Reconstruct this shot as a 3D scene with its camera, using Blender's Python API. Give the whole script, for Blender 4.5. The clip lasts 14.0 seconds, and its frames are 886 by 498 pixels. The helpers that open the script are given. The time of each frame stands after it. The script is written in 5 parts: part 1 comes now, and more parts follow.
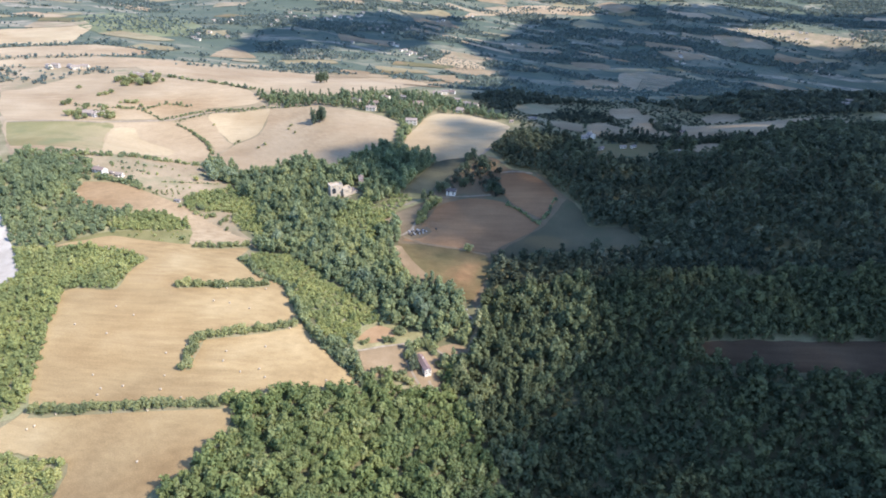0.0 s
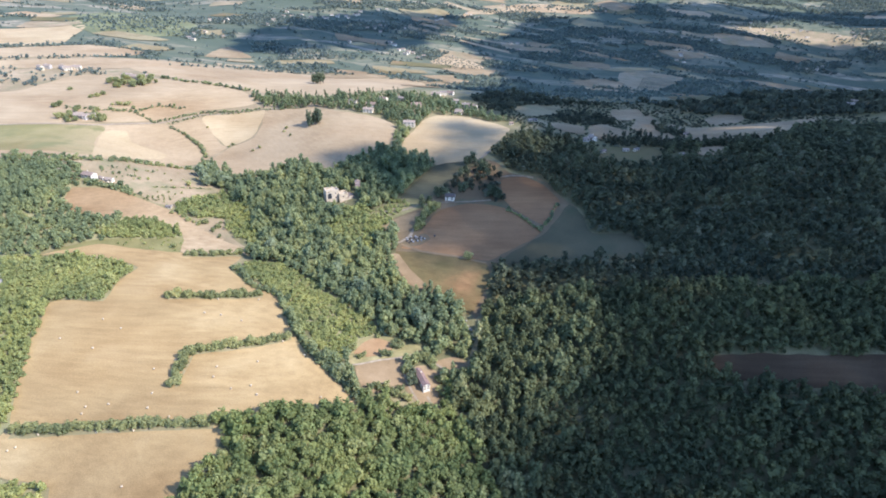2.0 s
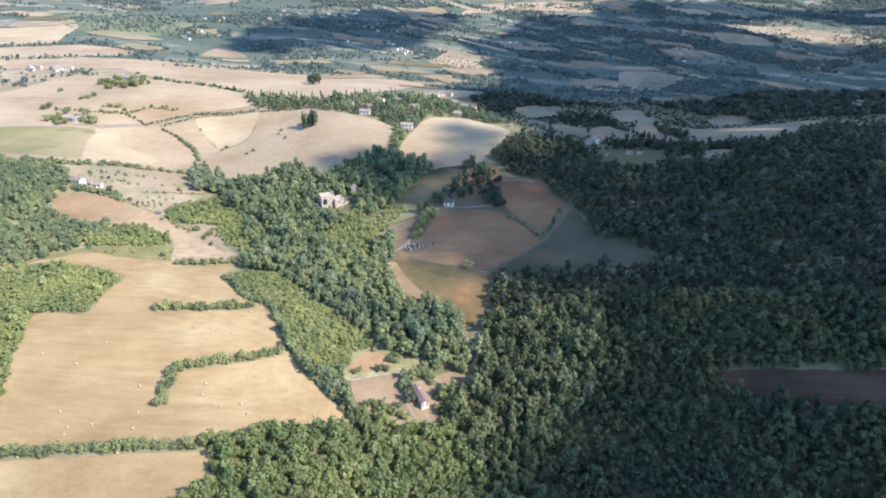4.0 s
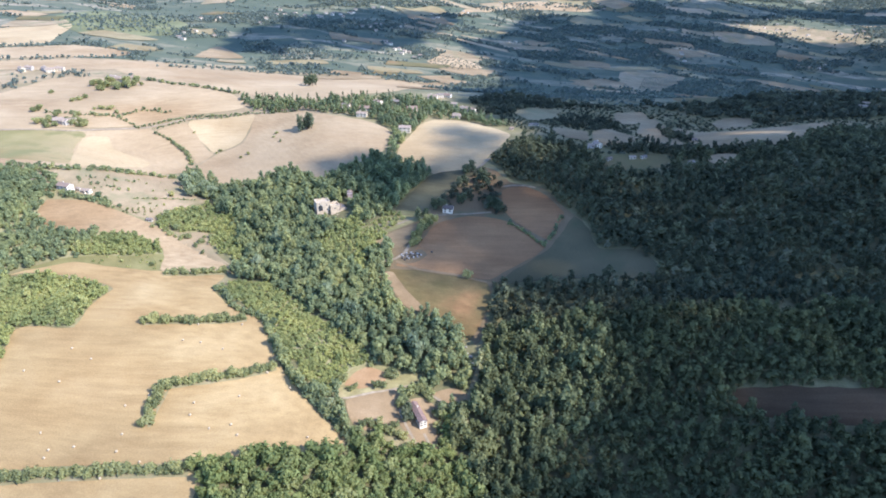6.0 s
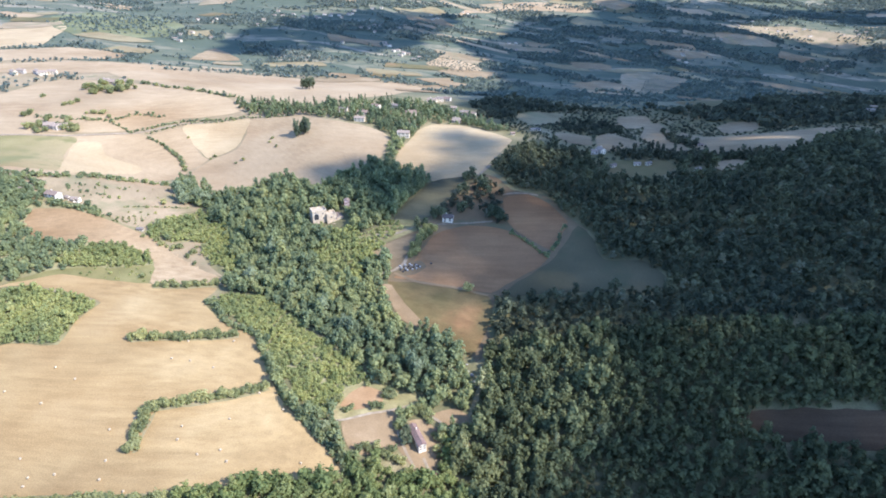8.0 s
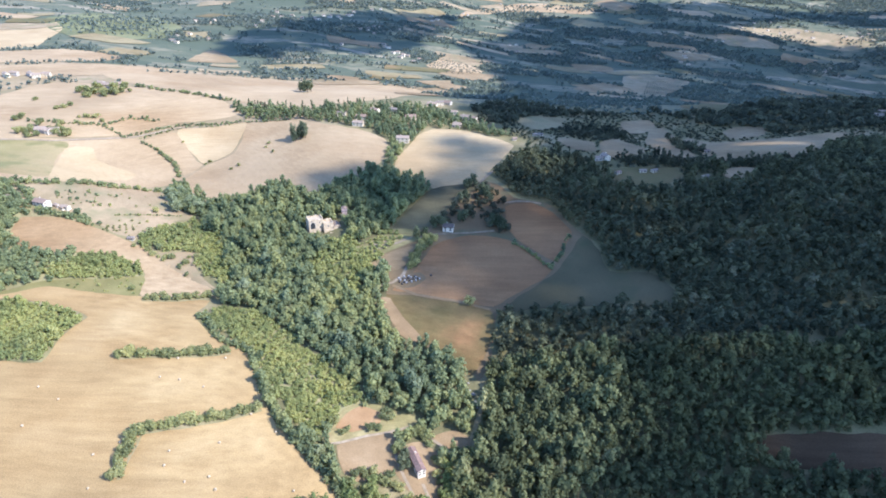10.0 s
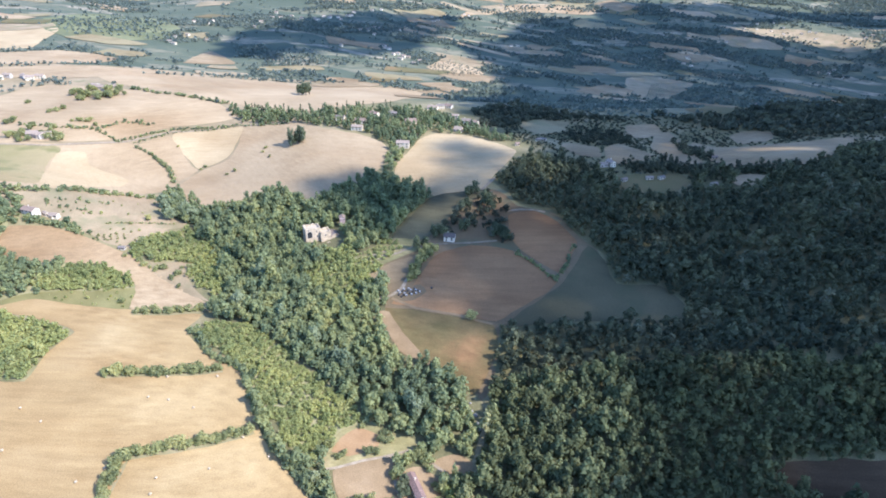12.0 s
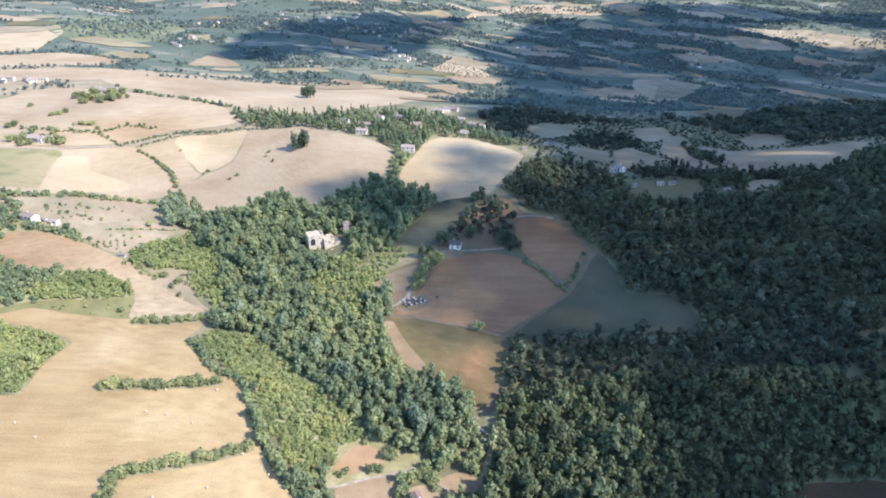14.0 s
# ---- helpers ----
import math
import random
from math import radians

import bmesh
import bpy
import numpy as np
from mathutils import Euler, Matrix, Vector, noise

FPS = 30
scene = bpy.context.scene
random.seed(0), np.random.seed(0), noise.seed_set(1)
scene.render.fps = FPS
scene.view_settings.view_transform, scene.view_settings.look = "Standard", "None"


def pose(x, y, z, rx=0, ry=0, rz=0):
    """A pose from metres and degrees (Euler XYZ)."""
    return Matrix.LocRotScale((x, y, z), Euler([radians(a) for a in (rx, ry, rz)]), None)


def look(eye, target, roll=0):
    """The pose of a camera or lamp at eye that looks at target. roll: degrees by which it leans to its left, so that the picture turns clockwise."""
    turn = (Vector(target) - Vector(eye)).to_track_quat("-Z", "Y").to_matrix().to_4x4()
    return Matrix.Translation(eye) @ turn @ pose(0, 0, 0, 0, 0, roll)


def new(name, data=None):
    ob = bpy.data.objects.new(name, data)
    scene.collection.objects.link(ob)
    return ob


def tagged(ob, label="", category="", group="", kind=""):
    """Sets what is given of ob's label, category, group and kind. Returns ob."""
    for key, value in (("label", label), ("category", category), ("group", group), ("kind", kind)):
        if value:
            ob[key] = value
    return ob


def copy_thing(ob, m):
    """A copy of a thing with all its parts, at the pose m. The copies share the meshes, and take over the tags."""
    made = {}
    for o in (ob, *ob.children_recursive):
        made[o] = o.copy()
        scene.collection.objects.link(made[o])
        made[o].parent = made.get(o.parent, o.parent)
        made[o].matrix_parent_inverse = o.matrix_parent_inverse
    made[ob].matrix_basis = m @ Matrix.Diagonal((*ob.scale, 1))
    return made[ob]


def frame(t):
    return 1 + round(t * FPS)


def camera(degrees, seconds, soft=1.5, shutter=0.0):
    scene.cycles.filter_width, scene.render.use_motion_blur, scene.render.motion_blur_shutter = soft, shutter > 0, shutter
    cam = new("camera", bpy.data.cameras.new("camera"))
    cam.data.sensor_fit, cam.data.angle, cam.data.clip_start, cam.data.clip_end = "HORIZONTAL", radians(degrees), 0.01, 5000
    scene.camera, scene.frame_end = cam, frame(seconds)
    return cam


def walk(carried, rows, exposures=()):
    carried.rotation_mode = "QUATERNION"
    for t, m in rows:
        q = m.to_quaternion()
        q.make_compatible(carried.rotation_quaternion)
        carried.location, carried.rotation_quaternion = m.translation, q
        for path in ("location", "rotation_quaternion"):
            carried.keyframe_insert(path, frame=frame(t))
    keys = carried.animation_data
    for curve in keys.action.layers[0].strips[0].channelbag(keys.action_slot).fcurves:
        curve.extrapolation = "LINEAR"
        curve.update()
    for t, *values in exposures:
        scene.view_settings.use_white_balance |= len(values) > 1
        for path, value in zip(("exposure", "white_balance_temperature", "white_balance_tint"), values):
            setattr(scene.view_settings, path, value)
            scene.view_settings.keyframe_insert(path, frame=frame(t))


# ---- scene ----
cam = camera(72.6, 14.0, 1.8)
METRES, EYE, TILT, LEAN, TURN = 130.0, 260.0, -28.3, 0.0, 0.0
ROWS = [
    (0.0, 0.0, 0.0, 0.0, -0.02, 1.41, -0.82),
    (0.5, -0.0005, 0.0293, 0.0167, -0.05, 1.39, -0.78),
    (1.0, -0.0009, 0.0625, 0.0352, -0.08, 1.36, -0.74),
    (1.5, -0.0014, 0.0919, 0.0507, -0.11, 1.32, -0.71),
    (2.0, -0.0018, 0.1263, 0.0691, -0.14, 1.26, -0.67),
    (2.5, -0.0025, 0.1564, 0.0851, -0.17, 1.22, -0.65),
    (3.0, -0.0028, 0.1911, 0.1039, -0.2, 1.18, -0.62),
    (5.5, -0.0043, 0.357, 0.1893, -0.38, 1.02, -0.52),
    (6.0, -0.005, 0.3909, 0.2081, -0.4, 1.01, -0.51),
    (6.5, -0.0054, 0.4235, 0.226, -0.41, 1.02, -0.49),
    (7.0, -0.006, 0.4591, 0.2455, -0.43, 1.02, -0.48),
    (7.5, -0.0065, 0.4899, 0.2623, -0.44, 1.02, -0.47),
    (8.0, -0.007, 0.525, 0.2826, -0.45, 1.04, -0.47),
    (10.5, -0.0116, 0.6895, 0.3712, -0.47, 1.1, -0.57),
    (11.0, -0.0127, 0.7232, 0.3904, -0.46, 1.09, -0.59),
    (11.5, -0.0134, 0.7557, 0.408, -0.46, 1.1, -0.59),
    (12.0, -0.0147, 0.7893, 0.4268, -0.45, 1.09, -0.6),
    (12.5, -0.0157, 0.8215, 0.4449, -0.44, 1.1, -0.6),
    (13.0, -0.0187, 0.8496, 0.4606, -0.35, 1.11, -0.6),
    (13.5, -0.0187, 0.8679, 0.4697, -0.14, 1.13, -0.65),
    (14.0, -0.0186, 0.8797, 0.4745, 0.04, 1.16, -0.69),
]
walk(cam, [(t, pose(0, 0, EYE, TILT, LEAN, TURN) @ pose(METRES * x, METRES * y, METRES * z, 90 + pitch, roll, yaw)) for t, x, y, z, yaw, pitch, roll in ROWS],
     [(0.0, 1.3, 5250, 17), (6.5, 1.43, 5140, 17), (14.0, 1.46, 5100, 17)])

# ==== light ====
TO_SUN = Vector((0.68, -0.30, 0.68)).normalized()
elevation = math.asin(TO_SUN.z)
world = bpy.data.worlds.new("sky")
scene.world = world
world.use_nodes = True
wn, wl = world.node_tree.nodes, world.node_tree.links
sky = wn.new("ShaderNodeTexSky")
sky.sky_type, sky.sun_disc = "NISHITA", False
sky.sun_elevation, sky.sun_rotation = elevation, math.atan2(TO_SUN.x, TO_SUN.y)
sky.altitude, sky.dust_density, sky.ozone_density = 300, 0.4, 2.6
wl.new(sky.outputs[0], wn["Background"].inputs[0])
wn["Background"].inputs[1].default_value = 0.15
sun = new("sun", bpy.data.lights.new("sun", "SUN"))
sun.data.energy, sun.data.angle, sun.data.color = 3.5, radians(0.9), (1.0, 0.89, 0.7)
sun.matrix_world = look(TO_SUN * 3000, (0, 0, 0))

# ==== materials ====
def ramp(nodes, links, fac, stops):
    r = nodes.new("ShaderNodeValToRGB")
    while len(r.color_ramp.elements) < len(stops):
        r.color_ramp.elements.new(0.5)
    for e, (p, c) in zip(r.color_ramp.elements, stops):
        e.position, e.color = p, (*c, 1)
    links.new(fac, r.inputs[0])
    return r.outputs[0]


def noise_at(nodes, links, where, scale, stretch=(1, 1, 1), turn=0.0, detail=4.0):
    m = nodes.new("ShaderNodeMapping")
    m.inputs["Scale"].default_value = stretch
    m.inputs["Rotation"].default_value = (0, 0, turn)
    links.new(where, m.inputs["Vector"])
    n = nodes.new("ShaderNodeTexNoise")
    n.inputs["Scale"].default_value, n.inputs["Detail"].default_value = scale, detail
    links.new(m.outputs[0], n.inputs["Vector"])
    return n.outputs["Fac"]


def blend(nodes, links, fac, a, b, how="MIX"):
    m = nodes.new("ShaderNodeMix")
    m.data_type, m.blend_type = "RGBA", how
    for value, socket in ((fac, m.inputs["Factor"]), (a, m.inputs["A"]), (b, m.inputs["B"])):
        if isinstance(value, bpy.types.NodeSocket):
            links.new(value, socket)
        elif isinstance(value, (int, float)):
            socket.default_value = value
        else:
            socket.default_value = (*value, 1)
    return m.outputs["Result"]


def blank(name):
    m = bpy.data.materials.new(name)
    m.use_nodes = True
    n, l = m.node_tree.nodes, m.node_tree.links
    where = n.new("ShaderNodeNewGeometry").outputs["Position"]
    return m, n, l, n["Principled BSDF"], where


def earth(name, low, mid, high, patch=0.012, streak=None, turn=0.0, grain=1.2, weeds=None, rough=0.95, amount=0.35, fade=None):
    """Soil, stubble or grass: wide patches, streaks along the working direction and fine grain; fade: from one place to another into a second soil."""
    m, n, l, b, where = blank(name)
    c = ramp(n, l, noise_at(n, l, where, patch, detail=6), [(0.3, low), (0.52, mid), (0.72, high)])
    if fade:
        (ax, ay), (bx, by), other = fade
        along_it = n.new("ShaderNodeVectorMath")
        along_it.operation = "DOT_PRODUCT"
        d = Vector((bx - ax, by - ay, 0))
        along_it.inputs[1].default_value = d / d.length_squared
        l.new(where, along_it.inputs[0])
        mixed = n.new("ShaderNodeMath")
        mixed.operation = "MULTIPLY_ADD"
        l.new(noise_at(n, l, where, 0.03, (1, 1.5, 1), detail=5), mixed.inputs[0])
        mixed.inputs[1].default_value = 0.9
        l.new(along_it.outputs["Value"], mixed.inputs[2])
        start = (ax * d.x + ay * d.y) / d.length_squared + 0.45
        run = n.new("ShaderNodeMapRange")
        run.inputs["From Min"].default_value, run.inputs["From Max"].default_value = start, start + 1
        l.new(mixed.outputs[0], run.inputs["Value"])
        c = blend(n, l, run.outputs[0], c, other)
    if streak:
        s = noise_at(n, l, where, 1.0, streak, turn, 3)
        c = blend(n, l, amount, c, ramp(n, l, s, [(0.3, (0.55, 0.52, 0.48)), (0.7, (1.25, 1.24, 1.2))]), "MULTIPLY")
        across = noise_at(n, l, where, 1.0, (streak[0] * 2, streak[1], 1), turn + 1.15, 4)
        tracks = blend(n, l, ramp(n, l, noise_at(n, l, where, 0.007, detail=2), [(0.5, (0, 0, 0)), (0.62, (1, 1, 1))]), (1, 1, 1), ramp(n, l, across, [(0.35, (0.72, 0.66, 0.6)), (0.65, (1.12, 1.12, 1.12))]))
        c = blend(n, l, min(1.0, amount * 1.6), c, tracks, "MULTIPLY")
    g = noise_at(n, l, where, grain, detail=3)
    c = blend(n, l, 0.5, c, ramp(n, l, g, [(0.25, (0.6, 0.6, 0.58)), (0.75, (1.3, 1.3, 1.3))]), "MULTIPLY")
    wide = noise_at(n, l, where, 0.0045, (1, 1.6, 1), 0.3, 5)
    c = blend(n, l, 0.75, c, ramp(n, l, wide, [(0.32, (0.84, 0.76, 0.68)), (0.5, (1.0, 1.0, 1.0)), (0.68, (1.12, 1.14, 1.17))]), "MULTIPLY")
    if weeds:
        w = ramp(n, l, noise_at(n, l, where, 0.035, detail=8), [(0.53, (0, 0, 0)), (0.68, (1, 1, 1))])
        c = blend(n, l, w, c, weeds)
    l.new(c, b.inputs["Base Color"])
    b.inputs["Roughness"].default_value = rough
    b.inputs["Specular IOR Level"].default_value = 0.15
    bump = n.new("ShaderNodeBump")
    bump.inputs["Strength"].default_value, bump.inputs["Distance"].default_value = 0.5, 0.25
    l.new(g, bump.inputs["Height"])
    l.new(bump.outputs[0], b.inputs["Normal"])
    return m


def leaf(name, stops, single=False):
    """Foliage: one tone for each plant, grain between its clumps, light coming through the leaves."""
    m, n, l, b, where = blank(name)
    n.remove(b)
    if single:
        t = n.new("ShaderNodeObjectInfo").outputs["Random"]
    else:
        a = n.new("ShaderNodeAttribute")
        a.attribute_name = "tint"
        t = a.outputs["Fac"]
    c = ramp(n, l, t, stops)
    isle = n.new("ShaderNodeNewGeometry").outputs["Random Per Island"]
    c = blend(n, l, 0.8, c, ramp(n, l, isle, [(0.0, (0.88, 0.89, 0.88)), (1.0, (1.12, 1.11, 1.08))]), "MULTIPLY")
    g = noise_at(n, l, where, 0.02, detail=4)
    c = blend(n, l, 0.6, c, ramp(n, l, g, [(0.35, (0.75, 0.8, 0.85)), (0.65, (1.2, 1.15, 1.0))]), "MULTIPLY")
    d, s, x = n.new("ShaderNodeBsdfDiffuse"), n.new("ShaderNodeBsdfTranslucent"), n.new("ShaderNodeMixShader")
    x.inputs[0].default_value = 0.5
    for shader in (d, s):
        l.new(c, shader.inputs["Color"])
    l.new(d.outputs[0], x.inputs[1])
    l.new(s.outputs[0], x.inputs[2])
    l.new(x.outputs[0], n["Material Output"].inputs["Surface"])
    return m


def plain(name, colour, vary=0.25, scale=0.8, rough=0.8, metal=0.0):
    """Plaster, tile, paint and the like, with stains and fine wear."""
    m, n, l, b, where = blank(name)
    f = noise_at(n, l, where, scale, detail=8)
    dark = tuple(v * (1 - vary) for v in colour)
    light = tuple(min(0.9, v * (1 + vary * 0.6)) for v in colour)
    l.new(ramp(n, l, f, [(0.3, dark), (0.7, light)]), b.inputs["Base Color"])
    b.inputs["Roughness"].default_value, b.inputs["Metallic"].default_value = rough, metal
    return m


STUBBLE = earth("stubble", (0.286, 0.190, 0.082), (0.365, 0.252, 0.112), (0.420, 0.303, 0.145), 0.018, (0.012, 0.22, 1), 0.04, 1.5, amount=0.26)
STUBBLE_PALE = earth("stubble_pale", (0.367, 0.268, 0.14), (0.417, 0.309, 0.166), (0.456, 0.342, 0.19), 0.02, (0.02, 0.15, 1), 0.5, 1.0, amount=0.15)
STUBBLE_TAN = earth("stubble_tan", (0.307, 0.219, 0.119), (0.365, 0.265, 0.147), (0.414, 0.306, 0.175), 0.012, (0.015, 0.1, 1), -0.5, 1.0, amount=0.2)
BROWN = earth("ploughed_brown", (0.216, 0.152, 0.079), (0.268, 0.193, 0.102), (0.330, 0.244, 0.138), 0.015, (0.03, 0.2, 1), 0.3, 1.2, amount=0.3)
RED = earth("reddish_soil", (0.205, 0.11, 0.05), (0.262, 0.145, 0.065), (0.325, 0.19, 0.088), 0.012, (0.02, 0.18, 1), 0.15, 1.2, amount=0.3)
YARD = earth("dry_yard", (0.205, 0.138, 0.07), (0.255, 0.173, 0.088), (0.31, 0.217, 0.117), 0.06, None, 0, 1.6)
MEADOW_TAN = earth("sunburnt_meadow", (0.112, 0.092, 0.036), (0.165, 0.115, 0.047), (0.255, 0.14, 0.062), 0.03, (0.1, 0.03, 1), 0.4, 1.4)
DUN = earth("dun_pasture", (0.092, 0.082, 0.044), (0.117, 0.104, 0.056), (0.148, 0.130, 0.07), 0.02, (0.03, 0.12, 1), 0.5, 1.2)
PASTURE = earth("dry_pasture", (0.205, 0.165, 0.08), (0.262, 0.205, 0.104), (0.32, 0.248, 0.135), 0.035, None, 0, 1.4, weeds=(0.225, 0.192, 0.092))
MEADOW = earth("dry_meadow", (0.115, 0.105, 0.042), (0.155, 0.125, 0.052), (0.215, 0.145, 0.068), 0.02, None, 0, 1.4)
GRAVEL = earth("gravel", (0.344, 0.289, 0.216), (0.426, 0.359, 0.274), (0.492, 0.421, 0.331), 0.08, None, 0, 3.0)
LEAVES = leaf("wood_leaves", [(0.0, (0.15, 0.18, 0.07)), (0.35, (0.225, 0.256, 0.096)), (0.7, (0.29, 0.306, 0.116)), (1.0, (0.365, 0.36, 0.15))])
LEAVES_GREY = leaf("grey_leaves", [(0.0, (0.155, 0.186, 0.102)), (0.3, (0.233, 0.264, 0.140)), (0.6, (0.301, 0.322, 0.154)), (0.85, (0.369, 0.369, 0.162)), (1.0, (0.407, 0.400, 0.200))])
LEAVES_YOUNG = leaf("young_leaves", [(0.0, (0.246, 0.268, 0.108)), (0.3, (0.323, 0.336, 0.131)), (0.6, (0.386, 0.388, 0.149)), (1.0, (0.458, 0.438, 0.181))])
# Two darker leaf colours with cloud shade painted in, for hillside and ridge woods.
LEAVES_SHADED = leaf("shade_darkened_leaves", [(0.0, (0.061, 0.066, 0.047)), (0.5, (0.103, 0.109, 0.073)), (0.9, (0.152, 0.155, 0.098)), (1.0, (0.202, 0.199, 0.137))])
LEAVES_HILL_SHADED = leaf("shaded_hill_leaves", [(0.0, (0.072, 0.079, 0.050)), (0.5, (0.125, 0.134, 0.080)), (0.9, (0.185, 0.190, 0.108)), (1.0, (0.240, 0.235, 0.148))])
LEAVES_SLOPE = leaf("slope_leaves", [(0.0, (0.098, 0.108, 0.058)), (0.5, (0.198, 0.21, 0.1)), (0.9, (0.295, 0.3, 0.14)), (1.0, (0.36, 0.35, 0.185))])
# Distance haze is put into the far foliage colour as a blue-grey tint.
LEAVES_HAZED = leaf("far_hazed_leaves", [(0.0, (0.119, 0.142, 0.122)), (0.5, (0.171, 0.195, 0.160)), (1.0, (0.237, 0.252, 0.198))])
LEAVES_SILVER = leaf("silver_leaves", [(0.0, (0.226, 0.257, 0.148)), (0.5, (0.291, 0.321, 0.188)), (1.0, (0.357, 0.380, 0.224))], True)
LEAVES_ONE_DARK = leaf("dark_tree_leaves", [(0.0, (0.1, 0.118, 0.07)), (0.5, (0.15, 0.168, 0.1)), (1.0, (0.21, 0.222, 0.13))], True)
LEAVES_ONE = leaf("hedge_leaves", [(0.0, (0.212, 0.225, 0.106)), (0.5, (0.315, 0.317, 0.141)), (1.0, (0.427, 0.404, 0.18))], True)
BARK = plain("bark", (0.11, 0.085, 0.06), 0.4, 2.0, 0.95)
CLOUD = bpy.data.materials.new("cloud_white")
CLOUD.use_nodes = True
cn, cl = CLOUD.node_tree.nodes, CLOUD.node_tree.links
cn.remove(cn["Principled BSDF"])
cd, ct, cx = cn.new("ShaderNodeBsdfDiffuse"), cn.new("ShaderNodeBsdfTranslucent"), cn.new("ShaderNodeMixShader")
cd.inputs[0].default_value = ct.inputs[0].default_value = (0.85, 0.85, 0.87, 1)
cx.inputs[0].default_value = 0.12
cl.new(cd.outputs[0], cx.inputs[1]), cl.new(ct.outputs[0], cx.inputs[2]), cl.new(cx.outputs[0], cn["Material Output"].inputs[0])

# ==== lie of the land ====
BASE, FALL = -4.9, 70.7
HILLS = [(-1.9, -20.8, -13.2, 15.6, -35.1, -20.1, -7.5, 19.1),
         (-7.2, -24, -5.7, 3, -41, 8.6, -25.2, 14.5),
         (-12.2, 14.6, 6.6, -21.5, -2.1, 28.1, -8.2, 4.8),
         (-18.2, -7.4, -25.2, 8.1, -1.4, -28, 4.8, 13),
         (33.7, 1.5, -8.8, 2.7, -3.8, 12.4, 4.3, 14.9),
         (-20.1, -30.3, -1.5, 0.8, 2.6, 12.2, -6.6, 18.5),
         (16.6, -10.8, 12.8, 2.4, -3.5, -3.6, -12.1, -14.1)]
HILL_X, HILL_Y, HILL_R = (-420, -300, -180, -60, 60, 180, 300, 420), (180, 300, 420, 540, 660, 780, 900), 140.0

FAR_HILLS = [(5, 24, 18, -26, 44, -16, -10),
       (11, -10, -35, -25, -78, -45, -26),
       (27, 12, 7, -37, -37, -109, -44),
       (-2, -29, -22, -47, -46, -82, -2),
       (-15, 6, 35, -46, -31, -19, -49),
       (-8, -1, -6, -30, -16, -35, -61)]
FAR_X, FAR_Y, FAR_R = (-1500, -900, -300, 300, 900, 1500, 2100), (1000, 1450, 1900, 2350, 2800, 3250), 520.0


def land(x, y):
    """Height of the ground: a long rise away from the valley with rounded hills and hollows on it."""
    x, y = np.asarray(x, float), np.asarray(y, float)
    z = BASE + FALL * (1 - np.exp(-np.maximum(y, 0) / 900))
    for cy, row in zip(HILL_Y, HILLS):
        for cx_, a in zip(HILL_X, row):
            z = z + a * np.exp(-((x - cx_) ** 2 + (y - cy) ** 2) / HILL_R ** 2)
    far = np.clip((y - 1000) / 900, 0, 1)
    z = z + far * (7 * np.sin(x / 170 + 0.8 * np.sin(y / 230)) * np.cos(y / 190 + x / 700) + 5 * np.sin(x / 83 + y / 140))
    beyond = np.clip((y - 930) / 330, 0, 1)
    beyond = beyond * beyond * (3 - 2 * beyond)
    for cy, row in zip(FAR_Y, FAR_HILLS):
        for cx_, a in zip(FAR_X, row):
            z = z + a * beyond * np.exp(-((x - cx_) ** 2 + (y - cy) ** 2) / FAR_R ** 2)
    return z


def height(x, y):
    return float(land(x, y))


def mesh_of(name, verts, faces_tri, material, tint=None, smooth=False):
    me = bpy.data.meshes.new(name)
    v, f = np.asarray(verts, np.float32), np.asarray(faces_tri, np.int32)
    me.vertices.add(len(v))
    me.vertices.foreach_set("co", v.ravel())
    me.loops.add(f.size)
    me.loops.foreach_set("vertex_index", f.ravel())
    me.polygons.add(len(f))
    me.polygons.foreach_set("loop_start", np.arange(0, f.size, f.shape[1], dtype=np.int32))
    me.polygons.foreach_set("use_smooth", np.full(len(f), smooth))
    if tint is not None:
        me.attributes.new("tint", "FLOAT", "POINT").data.foreach_set("value", np.asarray(tint, np.float32))
    me.update(calc_edges=True)
    me.materials.append(material)
    return me


def stretched(lo, hi, step, end, grow=1.14, widest=40.0, until=3600.0):
    """Grid lines, close together in the middle and wider apart outwards."""
    def run(start):
        out, d, p = [], step, 0.0
        while start + p < end:
            d = min(d * grow, widest) if start + p < until else d * 1.3
            p += d
            out.append(p)
        return out
    inner = list(np.arange(lo, hi + 0.1, step))
    return np.array([lo - p for p in run(-lo if lo < 0 else 0.0)][::-1] + inner + [inner[-1] + p for p in run(hi)])


